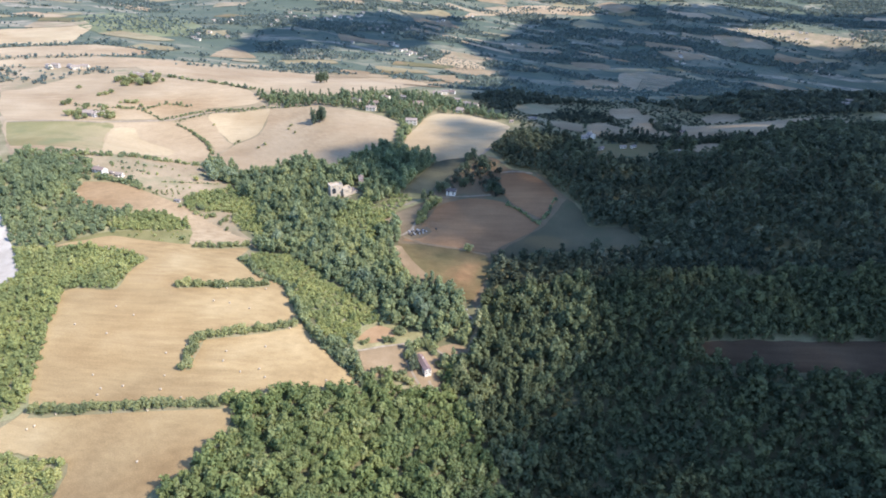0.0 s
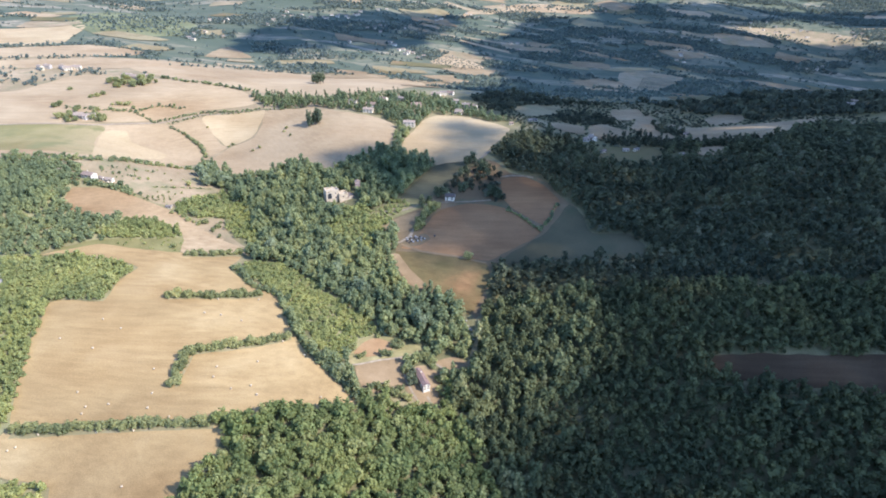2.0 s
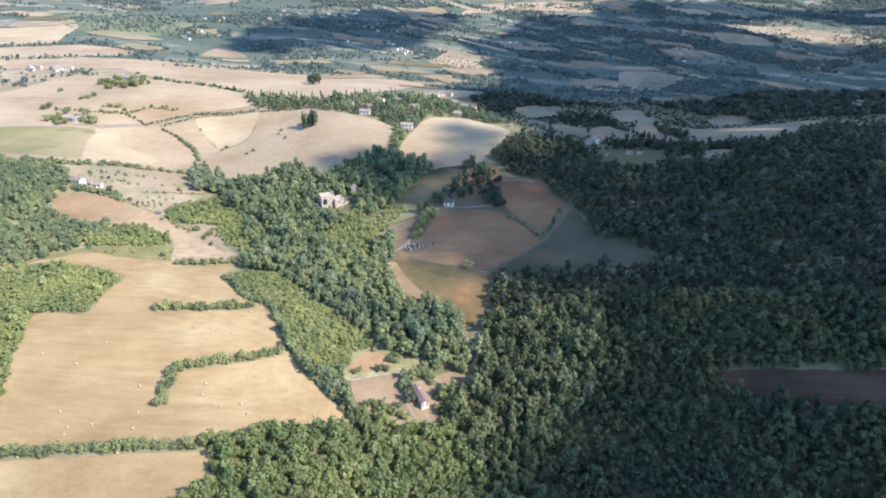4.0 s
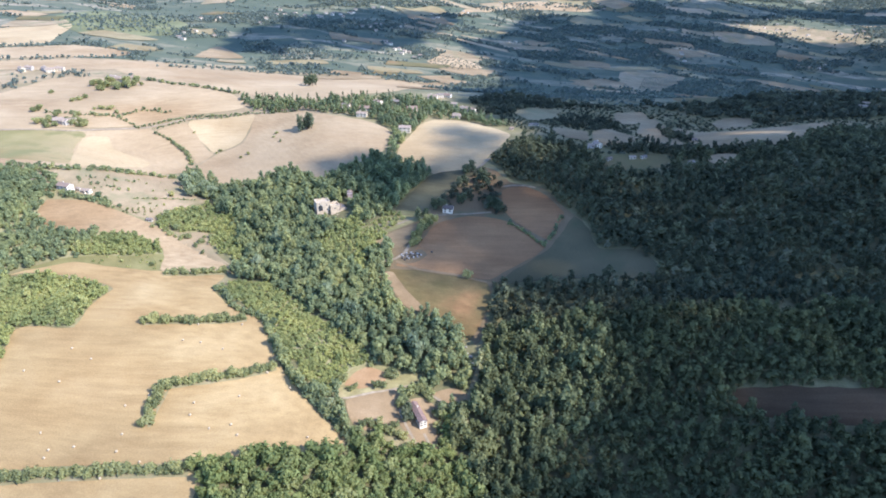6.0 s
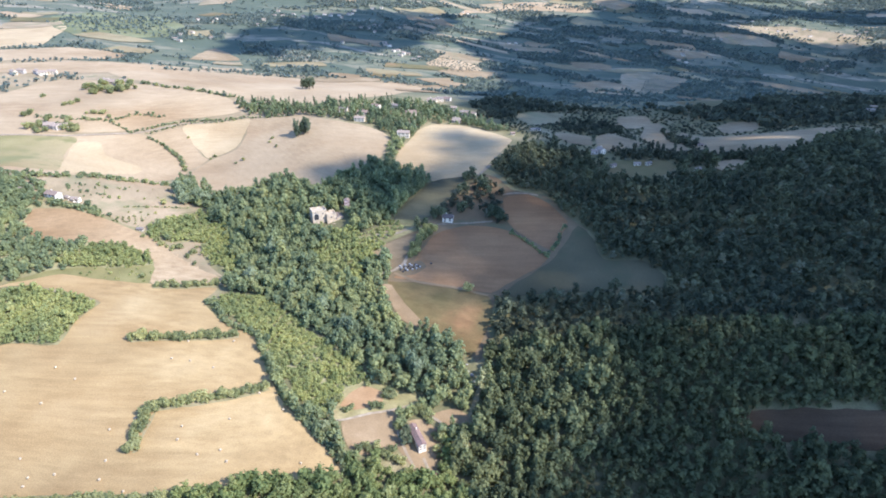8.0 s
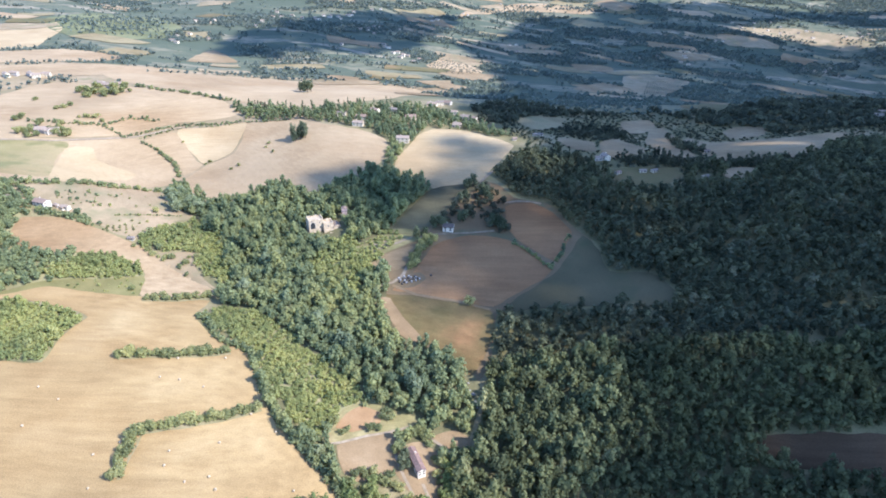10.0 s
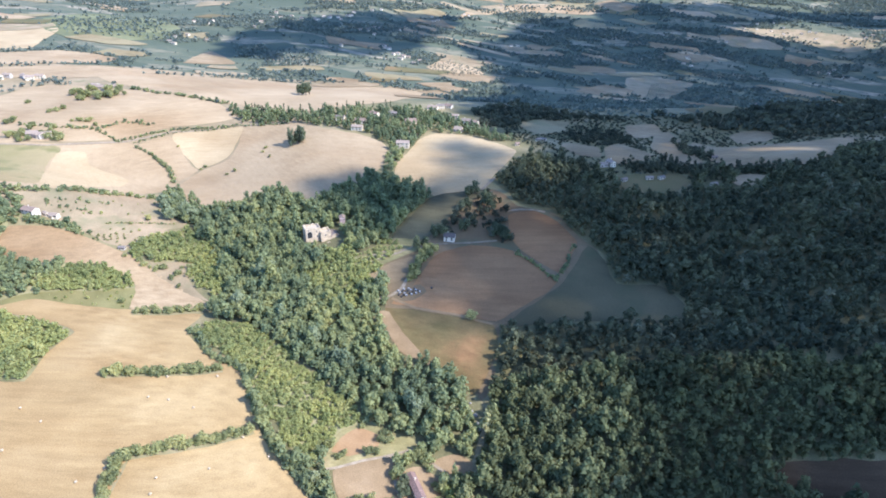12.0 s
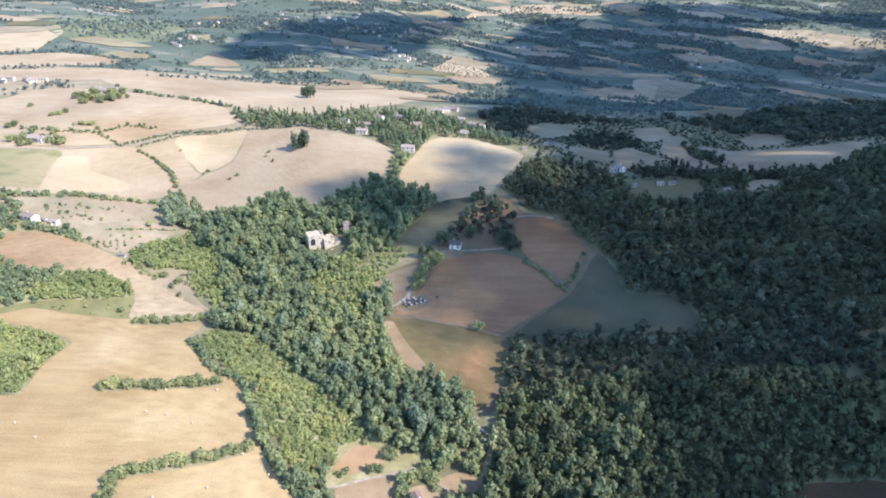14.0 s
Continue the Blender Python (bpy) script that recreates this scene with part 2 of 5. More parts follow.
def patchwork(name):
    """Dry grass and scrub; far off a patchwork of small fields."""
    m, n, l, b, where = blank(name)
    near = ramp(n, l, noise_at(n, l, where, 0.02, detail=8), [(0.32, (0.14, 0.126, 0.056)), (0.5, (0.212, 0.178, 0.087)), (0.68, (0.31, 0.248, 0.14))])
    warp = n.new("ShaderNodeTexNoise")
    warp.inputs["Scale"].default_value = 0.006
    l.new(where, warp.inputs["Vector"])
    add = n.new("ShaderNodeVectorMath")
    add.operation = "MULTIPLY_ADD"
    add.inputs[1].default_value = (120, 120, 0)
    l.new(warp.outputs["Color"], add.inputs[0])
    l.new(where, add.inputs[2])
    cells = n.new("ShaderNodeTexVoronoi")
    cells.inputs["Scale"].default_value = 0.0085
    flat = n.new("ShaderNodeMapping")
    flat.inputs["Scale"].default_value = (0.6, 1.7, 1)
    l.new(add.outputs[0], flat.inputs["Vector"])
    l.new(flat.outputs[0], cells.inputs["Vector"])
    sep = n.new("ShaderNodeSeparateColor")
    l.new(cells.outputs["Color"], sep.inputs[0])
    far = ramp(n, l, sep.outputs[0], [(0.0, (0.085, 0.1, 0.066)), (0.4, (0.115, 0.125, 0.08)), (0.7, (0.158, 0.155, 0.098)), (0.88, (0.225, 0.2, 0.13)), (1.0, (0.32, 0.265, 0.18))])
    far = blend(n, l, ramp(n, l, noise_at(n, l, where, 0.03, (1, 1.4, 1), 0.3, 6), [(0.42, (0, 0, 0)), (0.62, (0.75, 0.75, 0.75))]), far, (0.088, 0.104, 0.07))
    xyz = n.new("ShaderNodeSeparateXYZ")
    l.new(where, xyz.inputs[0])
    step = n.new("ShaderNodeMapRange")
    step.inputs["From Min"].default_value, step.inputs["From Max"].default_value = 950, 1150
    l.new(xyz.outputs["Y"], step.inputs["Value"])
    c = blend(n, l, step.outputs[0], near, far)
    g = noise_at(n, l, where, 0.9, detail=4)
    c = blend(n, l, 0.6, c, ramp(n, l, g, [(0.25, (0.55, 0.58, 0.55)), (0.75, (1.35, 1.3, 1.25))]), "MULTIPLY")
    l.new(c, b.inputs["Base Color"])
    b.inputs["Roughness"].default_value = 0.95
    b.inputs["Specular IOR Level"].default_value = 0.1
    return m


gx, gy = stretched(-600, 600, 7, 9000, 1.08), stretched(180, 1000, 7, 9000, 1.06)
X, Y = np.meshgrid(gx, gy)
nx, ny = len(gx), len(gy)
i = np.arange(nx * ny).reshape(ny, nx)
quads = np.stack([i[:-1, :-1], i[:-1, 1:], i[1:, 1:], i[1:, :-1]], -1).reshape(-1, 4)
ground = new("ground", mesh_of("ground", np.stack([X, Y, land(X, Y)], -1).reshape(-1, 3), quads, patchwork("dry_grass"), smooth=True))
tagged(ground, "rolling ground of dry grass and low green scrub", "ground", kind="structure")

# ==== fields ====
from mathutils.geometry import delaunay_2d_cdt


def inside(poly, x, y):
    """Which of the points lie in the outline."""
    x, y = np.asarray(x, float), np.asarray(y, float)
    hit = np.zeros(x.shape, bool)
    for (x1, y1), (x2, y2) in zip(poly, poly[1:] + poly[:1]):
        if y1 != y2:
            hit ^= ((y1 > y) != (y2 > y)) & (x < (x2 - x1) * (y - y1) / (y2 - y1) + x1)
    return hit


def ragged(poly, step, wobble, seed):
    """The outline with rounded corners and a slightly uneven edge."""
    p = [Vector((*q, 0)) for q in poly]
    out = []
    for k in range(len(p)):
        a, b, c, d = p[k - 1], p[k], p[(k + 1) % len(p)], p[(k + 2) % len(p)]
        n = max(2, int((c - b).length / step))
        for s in range(n):
            u = s / n
            q = 0.5 * ((2 * b) + (c - a) * u + (2 * a - 5 * b + 4 * c - d) * u * u + (3 * b - a - 3 * c + d) * u ** 3)
            q = q * 0.5 + (b + (c - b) * u) * 0.5
            w = noise.noise_vector((q.x * 0.07 + seed, q.y * 0.07, seed)) * wobble
            out.append((q.x + w.x, q.y + w.y))
    return out


def sheet(name, outline, material, lift, step=9.0, wobble=1.5, seed=0.0, raw=False):
    """A piece of ground cover laid over the land."""
    line = outline if raw else ragged(outline, step, wobble, seed)
    a = np.array(line)
    lo, hi = a.min(0), a.max(0)
    mx, my = np.meshgrid(np.arange(lo[0], hi[0], step), np.arange(lo[1], hi[1], step))
    mx, my = mx.ravel(), my.ravel()
    ok = inside(line, mx, my)
    pts = [Vector(q) for q in line] + [Vector((u, v)) for u, v in zip(mx[ok], my[ok])]
    n = len(line)
    v, _, f, _, _, _ = delaunay_2d_cdt(pts, [(k, (k + 1) % n) for k in range(n)], [], 1, 0.01)
    v = np.array([tuple(q) for q in v])
    tri = [t for t in f if len(t) == 3]
    c = v[np.array(tri)].mean(1)
    keep = inside(line, c[:, 0], c[:, 1])
    tri = np.array(tri)[keep]
    return new(name, mesh_of(name, np.column_stack([v, land(v[:, 0], v[:, 1]) + lift]), tri, material, smooth=True))


FIELDS = {}


def field(key, name, outline, material, label, lift=0.25, step=6.0, wobble=1.5):
    FIELDS[key] = outline
    return tagged(sheet(name, outline, material, lift * 0.6 + 0.003 * len(FIELDS), step, wobble, len(FIELDS) * 3.1), label, "field", kind="structure")


DRYLAND = earth("dry_grassland", (0.225, 0.175, 0.095), (0.3, 0.226, 0.128), (0.365, 0.272, 0.162), 0.02, (0.02, 0.06, 1), 0.2, 1.2, weeds=(0.215, 0.185, 0.095), amount=0.2)
CLEARING = earth("clearing_soil", (0.14, 0.1, 0.052), (0.18, 0.126, 0.066), (0.222, 0.155, 0.082), 0.02, None, 0, 1.2, weeds=(0.12, 0.104, 0.052))
tagged(sheet("dry_upland", [(-464, 615), (-385, 629), (-324, 613), (-266, 600), (-260, 679), (-185, 677), (-134, 676), (-77, 719), (-63, 799), (-174, 905), (-20, 1132), (-23, 1297), (-249, 1299), (-436, 1258), (-618, 1237), (-836, 1160)], DRYLAND, 0.05, 6, 4, 1.7), "dry tan grassland on the upland", "grassland", kind="structure")
tagged(sheet("clearing_ground", [(-39, 470), (-57, 517), (-68, 547), (-41, 571), (-18, 591), (7, 633), (50, 686), (75, 654), (119, 636), (135, 598), (137, 539), (96, 503), (47, 480), (41, 452), (24, 421)], CLEARING, 0.05, 6, 3, 2.7), "dry brown ground of the clearing", "grassland", kind="structure")
field("main", "stubble_field", [(-277, 313), (-308, 420), (-266, 421), (-267, 450), (-263, 474), (-279, 485), (-333, 499), (-359, 494), (-337, 508), (-310, 523), (-244, 511), (-185, 510), (-189, 487), (-161, 455), (-136, 443), (-116, 405), (-101, 380), (-79, 358), (-53, 329), (-141, 307), (-218, 310)], STUBBLE, "mown golden stubble field with round bales", 0.3)
field("south", "stubble_field", [(-305, 289), (-286, 294), (-276, 308), (-270, 303), (-138, 301), (-132, 287), (-132, 275), (-134, 264), (-144, 256), (-142, 247), (-159, 243), (-163, 231), (-171, 207), (-222, 215), (-221, 243), (-225, 266), (-264, 276), (-298, 279)], STUBBLE, "mown golden stubble field beside the wood", 0.3)
field("brown", "ploughed_field", [(-382, 580), (-384, 605), (-352, 612), (-314, 606), (-273, 589), (-235, 564), (-187, 527), (-181, 516), (-211, 510), (-234, 507), (-252, 526), (-250, 540), (-257, 554), (-289, 571), (-322, 567), (-347, 563), (-366, 567)], earth("furrowed_brown", (0.215, 0.138, 0.066), (0.27, 0.176, 0.086), (0.33, 0.222, 0.115), 0.018, (0.03, 0.2, 1), 0.3, 1.2, amount=0.3, fade=((-338, 592), (-272, 560), (0.375, 0.272, 0.15))), "brown ploughed field paling towards its tip")
GRASS = earth("green_grass", (0.17, 0.152, 0.056), (0.215, 0.186, 0.07), (0.265, 0.222, 0.09), 0.05, None, 0, 1.4)
field("grass_strip", "grass_strip", [(-353, 500), (-333, 517), (-308, 528), (-280, 532), (-251, 542), (-246, 530), (-242, 511), (-274, 511), (-314, 516), (-340, 504)], GRASS, "strip of green grass below the wood", 0.4, 5, 1.5)
field("gap", "dry_clearing", [(-256, 585), (-239, 589), (-221, 589), (-220, 572), (-201, 544), (-184, 529), (-203, 537), (-228, 556), (-243, 566)], DRYLAND, "small dry clearing between young trees")
field("dry_west", "dry_pasture", [(-365, 635), (-331, 676), (-297, 715), (-268, 671), (-246, 655), (-283, 633), (-299, 610), (-324, 619), (-348, 624)], DRYLAND, "dry pasture dotted with low bushes")
field("dry_d", "stubble_field", [(-598, 808), (-462, 831), (-403, 858), (-367, 850), (-326, 815), (-307, 770), (-318, 732), (-376, 699), (-403, 679), (-466, 671), (-504, 676)], STUBBLE_TAN, "wide tan stubble field on a slope")
field("green_d", "pasture", [(-592, 800), (-554, 805), (-462, 823), (-447, 773), (-410, 694), (-439, 686), (-476, 687), (-514, 688)], earth("yellow_pasture", (0.195, 0.168, 0.062), (0.24, 0.2, 0.08), (0.3, 0.242, 0.108), 0.02, None, 0, 1.4, weeds=(0.19, 0.17, 0.068), fade=((-520, 760), (-430, 790), (0.33, 0.25, 0.128))), "greenish pasture on a slope", 0.58)
field("pale_d", "stubble_field", [(-455, 803), (-431, 820), (-408, 786), (-358, 769), (-353, 740), (-379, 705), (-405, 686)], STUBBLE_PALE, "pale wedge of mown stubble", 0.58)
field("pale_e", "stubble_field", [(-353, 888), (-343, 904), (-269, 919), (-265, 878), (-267, 842), (-294, 819), (-303, 825)], STUBBLE_PALE, "pale three-cornered stubble field", 0.58)
field("tan_f", "stubble_field", [(-384, 860), (-355, 889), (-306, 825), (-296, 815), (-309, 787), (-321, 807), (-361, 844)], STUBBLE_TAN, "tan strip of stubble along a hedge", 0.45)
field("tan_g", "stubble_field", [(-267, 918), (-190, 905), (-167, 886), (-104, 851), (-71, 823), (-63, 799), (-64, 761), (-80, 724), (-104, 707), (-120, 697), (-146, 696), (-162, 709), (-181, 736), (-193, 720), (-211, 701), (-236, 690), (-268, 706), (-302, 771), (-292, 813), (-264, 839), (-262, 876)], STUBBLE_TAN, "large domed tan stubble field with a lone tree", 0.3)
field("pale_h", "stubble_field", [(-50, 755), (-40, 784), (-27, 831), (-7, 857), (31, 854), (66, 819), (87, 783), (70, 742), (52, 707), (44, 687), (13, 665), (-2, 667), (-18, 693), (-47, 713)], STUBBLE_PALE, "pale domed stubble field beside a cream house", 0.3)
field("strip_h", "pasture_strip", [(-9, 674), (20, 682), (44, 684), (40, 668), (18, 664), (8, 632), (-8, 603), (-26, 590), (-48, 592), (-40, 612), (-28, 638)], DUN, "narrow strip of dry pasture between woods", 0.55)
field("tan_i", "stubble_field", [(-699, 955), (-664, 978), (-633, 1060), (-586, 1075), (-402, 1030), (-332, 1004), (-283, 948), (-361, 911), (-409, 866), (-465, 837), (-603, 815)], STUBBLE_TAN, "broad rolling tan stubble field", 0.3, 7)
field("pale_j", "stubble_field", [(-581, 1160), (-423, 1218), (-241, 1258), (-90, 1284), (-25, 1259), (-72, 1024), (-150, 957), (-199, 948), (-295, 996), (-406, 1038), (-519, 1092)], STUBBLE_TAN, "long pale stubble field behind the hamlet", 0.5, 8)
field("far_k", "stubble_field", [(-1061, 1488), (-1012, 1528), (-973, 1626), (-952, 1685), (-883, 1589), (-837, 1430), (-814, 1369), (-918, 1280)], STUBBLE_PALE, "far pale stubble field on a hilltop", 0.8, 25, 5)
field("far_k2", "stubble_field", [(-901, 1256), (-757, 1357), (-628, 1326), (-627, 1257), (-841, 1168)], STUBBLE_TAN, "far tan stubble field", 0.8, 25, 5)
field("far_k3", "stubble_field", [(-825, 1144), (-612, 1225), (-479, 1231), (-584, 1126), (-797, 1102)], STUBBLE_TAN, "far tan stubble field", 0.8, 25, 5)
field("far_green", "meadow", [(-1015, 1761), (-980, 1949), (-840, 2033), (-695, 1809), (-662, 1638), (-710, 1538), (-817, 1505), (-933, 1609)], earth("green_meadow", (0.125, 0.13, 0.06), (0.165, 0.165, 0.075), (0.215, 0.205, 0.1), 0.012, None, 0, 0.8, weeds=(0.11, 0.125, 0.066)), "far green hillside meadow", 0.8, 25, 6)
field("far_l", "stubble_field", [(-513, 1357), (-529, 1467), (-523, 1537), (-478, 1495), (-432, 1416)], BROWN, "far brown field on a knoll", 0.8, 20, 4)
field("red_m", "red_field", [(-21, 536), (-9, 564), (4, 579), (28, 587), (55, 584), (67, 577), (79, 563), (94, 539), (84, 523), (60, 503), (41, 490), (15, 499), (-18, 509), (-38, 514), (-31, 526)], RED, "ploughed reddish field in a clearing", 0.3)
field("red_m2", "red_field", [(64, 637), (88, 644), (109, 625), (121, 596), (113, 577), (97, 551), (85, 565), (69, 583), (62, 606)], RED, "small reddish field sloping to the wood", 0.3)
# Pasture colour lowered so that part of the cloud shade is painted in.
field("pasture_m", "pasture", [(109, 554), (130, 590), (140, 569), (141, 534), (174, 528), (183, 498), (167, 475), (102, 484), (70, 484), (47, 482), (62, 500), (90, 525)], earth("shade_dimmed_pasture", (0.088, 0.076, 0.038), (0.11, 0.092, 0.046), (0.138, 0.112, 0.058), 0.02, None, 0, 1.2, weeds=(0.088, 0.084, 0.04)), "dun pasture between wooded slopes, colour darkened for cloud shade", 0.3)
field("meadow_n", "meadow", [(-42, 509), (-18, 506), (39, 486), (40, 461), (31, 439), (22, 425), (10, 441), (-8, 456), (-21, 466), (-36, 481), (-41, 497)], MEADOW_TAN, "sunburnt olive-brown meadow narrowing to a point", 0.3)
field("bare_n", "bare_bank", [(-47, 506), (-39, 505), (-28, 484), (-13, 462), (-19, 458), (-29, 466), (-38, 483)], YARD, "bare pale bank at the wood's edge", 0.5, 4, 1)
field("tan_o", "bare_plot", [(-59, 551), (-41, 566), (-22, 572), (-19, 565), (-31, 542), (-44, 538), (-56, 542)], BROWN, "small bare reddish plot", 0.3, 5, 1)
TERRACE_GRASS = earth("terrace_grass", (0.19, 0.168, 0.07), (0.25, 0.212, 0.092), (0.33, 0.262, 0.13), 0.05, (0.03, 0.3, 1), 0.5, 1.4, amount=0.5)
field("terrace", "grass_terrace", [(-72, 578), (-55, 594), (-40, 601), (-17, 594), (-20, 580), (-42, 567), (-60, 557)], TERRACE_GRASS, "yellowish grass terraces below the keep", 0.6, 4, 1)
field("yard_s", "dry_grass_plot", [(-70, 369), (-66, 384), (-62, 397), (-48, 405), (-32, 400), (-12, 393), (-13, 380), (-30, 376), (-48, 372)], TERRACE_GRASS, "dry grass between the yard trees", 0.05, 5, 1)
field("yard_p", "dry_yard", [(-62, 369), (-50, 377), (-29, 383), (-26, 371), (-27, 357), (-30, 349), (-50, 345), (-58, 355)], YARD, "dry grass yard in a clearing", 0.3, 5, 1)
field("yard_h", "farmyard", [(-28, 362), (-20, 374), (-12, 377), (2, 368), (3, 350), (-2, 334), (-14, 340), (-24, 352)], YARD, "dry farmyard round the long house", 0.25, 5, 1)
field("yard_r", "dry_yard", [(-6, 379), (2, 384), (11, 386), (20, 380), (17, 369), (6, 372)], YARD, "trodden dry ground beside the lane", 0.35, 4, 1)
field("car_yard", "gravel_yard", [(-39, 525), (-33, 533), (-16, 534), (-11, 526), (-21, 517), (-35, 515)], CLEARING, "trodden greyish yard with crates", 0.35, 4, 1)
field("bare_p", "bare_plot", [(-65, 382), (-60, 393), (-51, 401), (-38, 397), (-38, 387), (-54, 380)], earth("orange_soil", (0.25, 0.148, 0.068), (0.31, 0.19, 0.09), (0.365, 0.24, 0.125), 0.06, None, 0, 1.6), "small bare orange-brown plot", 0.3, 4, 1)
# Reddish soil whose base colour is darkened to carry the cloud shade.
field("red_r", "red_field", [(184, 357), (231, 358), (315, 357), (366, 343), (348, 316), (269, 328), (203, 337), (183, 347)], earth("shade_darkened_soil", (0.062, 0.041, 0.022), (0.077, 0.051, 0.027), (0.096, 0.064, 0.034), 0.02, (0.02, 0.18, 1), 0.1, 1.2), "reddish field inside the dark wood, soil colour darkened for shade", 0.3)
field("q", "stubble_field", [(293, 925), (318, 940), (319, 880), (281, 733), (248, 740), (258, 830)], BROWN, "tan stubble field beyond the wood", 0.5)
field("r", "stubble_field", [(335, 894), (353, 851), (428, 850), (514, 878), (539, 876), (402, 716), (340, 706), (298, 722), (291, 810)], BROWN, "long curved tan field along a ridge", 0.5)
field("s", "stubble_field", [(393, 917), (421, 938), (456, 924), (430, 881), (388, 867)], BROWN, "small tan field between woods", 0.5)
field("t", "pasture", [(104, 923), (135, 953), (178, 950), (165, 902), (129, 865), (109, 897)], PASTURE, "small yellowish field below the hamlet", 0.5)
field("u", "stubble_field", [(140, 799), (152, 818), (184, 800), (175, 752), (151, 762)], BROWN, "narrow tan field above the wood", 0.5)
field("u2", "farm_plot", [(190, 795), (223, 843), (241, 782), (219, 736), (181, 734)], BROWN, "brown plot round the small farm", 0.5)
field("u3", "ploughed_field", [(264, 959), (308, 973), (307, 939), (270, 900), (250, 910)], BROWN, "brown field on the ridge", 0.5)
field("v", "meadow", [(179, 697), (207, 704), (243, 703), (251, 682), (212, 656), (181, 668)], MEADOW, "green meadow below a farm", 0.5)
field("w", "stubble_field", [(284, 687), (313, 691), (327, 676), (293, 662)], STUBBLE_TAN, "small tan field at the wood's edge", 0.5)
field("vine", "vineyard_plot", [(418, 1480), (488, 1733), (555, 1775), (660, 1717), (578, 1571), (440, 1360)], DRYLAND, "vineyard plot on far slope", 0.8, 14, 3)
field("vine2", "brown_plot", [(300, 1500), (345, 1530), (395, 1540), (412, 1490), (343, 1430)], BROWN, "brown plot beside the far vineyard", 0.8, 14, 3)
field("vine3", "brown_plot", [(291, 1429), (401, 1612), (457, 1553), (383, 1386)], BROWN, "brown plot on far slope", 0.8, 14, 3)
field("olive", "olive_plot", [(-35, 1603), (15, 1753), (74, 1676), (104, 1579), (28, 1516)], STUBBLE_TAN, "pale plot dotted with olive trees", 0.8, 14, 3)
field("ridge", "stubble_field", [(1259, 2800), (1496, 2785), (1711, 2582), (1650, 2509), (1545, 2503), (1438, 2601), (1322, 2709)], DRYLAND, "sunlit pale ridge with scattered houses", 1.0, 30, 8)
field("ridge2", "stubble_field", [(65, 2567), (178, 2989), (494, 3209), (718, 3107), (660, 2954), (458, 2970), (252, 2953)], STUBBLE_TAN, "far pale fields on a ridge", 1.0, 30, 8)
field("green_r", "meadow", [(390, 1077), (601, 1430), (483, 1053), (430, 1013)], MEADOW, "far green meadow", 0.8, 14, 3)
field("gravel", "gravel_yard", [(-457, 548), (-434, 542), (-416, 517), (-391, 487), (-363, 446), (-368, 430), (-383, 431)], GRAVEL, "pale gravel yard among trees", 0.3, 6, 2)

# far patchwork of small fields, lying along the slopes
q = random.Random(44)
for k in range(150):
    y = 1150 + 2250 * q.random() ** 1.1
    x = q.uniform(-0.72, 0.72) * y
    if any(inside(o, x, y) for o in FIELDS.values()):
        continue
    a, c, turn = q.uniform(26, 80) * (0.5 + y / 3000), q.uniform(16, 46) * (0.5 + y / 3000), q.gauss(-0.35 if x > 0 else 0.1, 0.35)
    corners = [(u * a * q.uniform(0.7, 1.2), v * c * q.uniform(0.6, 1.3)) for u, v in ((-1, -1), (0.1, -1.1), (1, -1), (1.1, 0.2), (1, 1), (-0.1, 0.9), (-1, 1))]
    line = [(round(x + u * math.cos(turn) - v * math.sin(turn)), round(y + u * math.sin(turn) + v * math.cos(turn))) for u, v in corners]
    mat, word = q.choice(((STUBBLE_TAN, "tan stubble"), (BROWN, "brown ploughed"), (BROWN, "brown ploughed"), (PASTURE, "dry pasture"), (PASTURE, "dry pasture"), (DRYLAND, "dry grass"), (MEADOW, "green meadow")))
    field("patch" + str(k), "far_field", line, mat, "far " + word + " field on the slopes", 1.4, 22, 6)

# ==== trees ====
ICO = bmesh.new()
bmesh.ops.create_icosphere(ICO, subdivisions=1, radius=1)
ICO_V = np.array([tuple(v.co) for v in ICO.verts])
ICO_F = np.array([[v.index for v in f.verts] for f in ICO.faces])
ICO.free()
OCT_V = np.array([(1, 0, 0), (0, 1, 0), (-1, 0, 0), (0, -1, 0), (0, 0, 1), (0, 0, -1)], float)
OCT_F = np.array([(0, 1, 4), (1, 2, 4), (2, 3, 4), (3, 0, 4), (1, 0, 5), (2, 1, 5), (3, 2, 5), (0, 3, 5)])


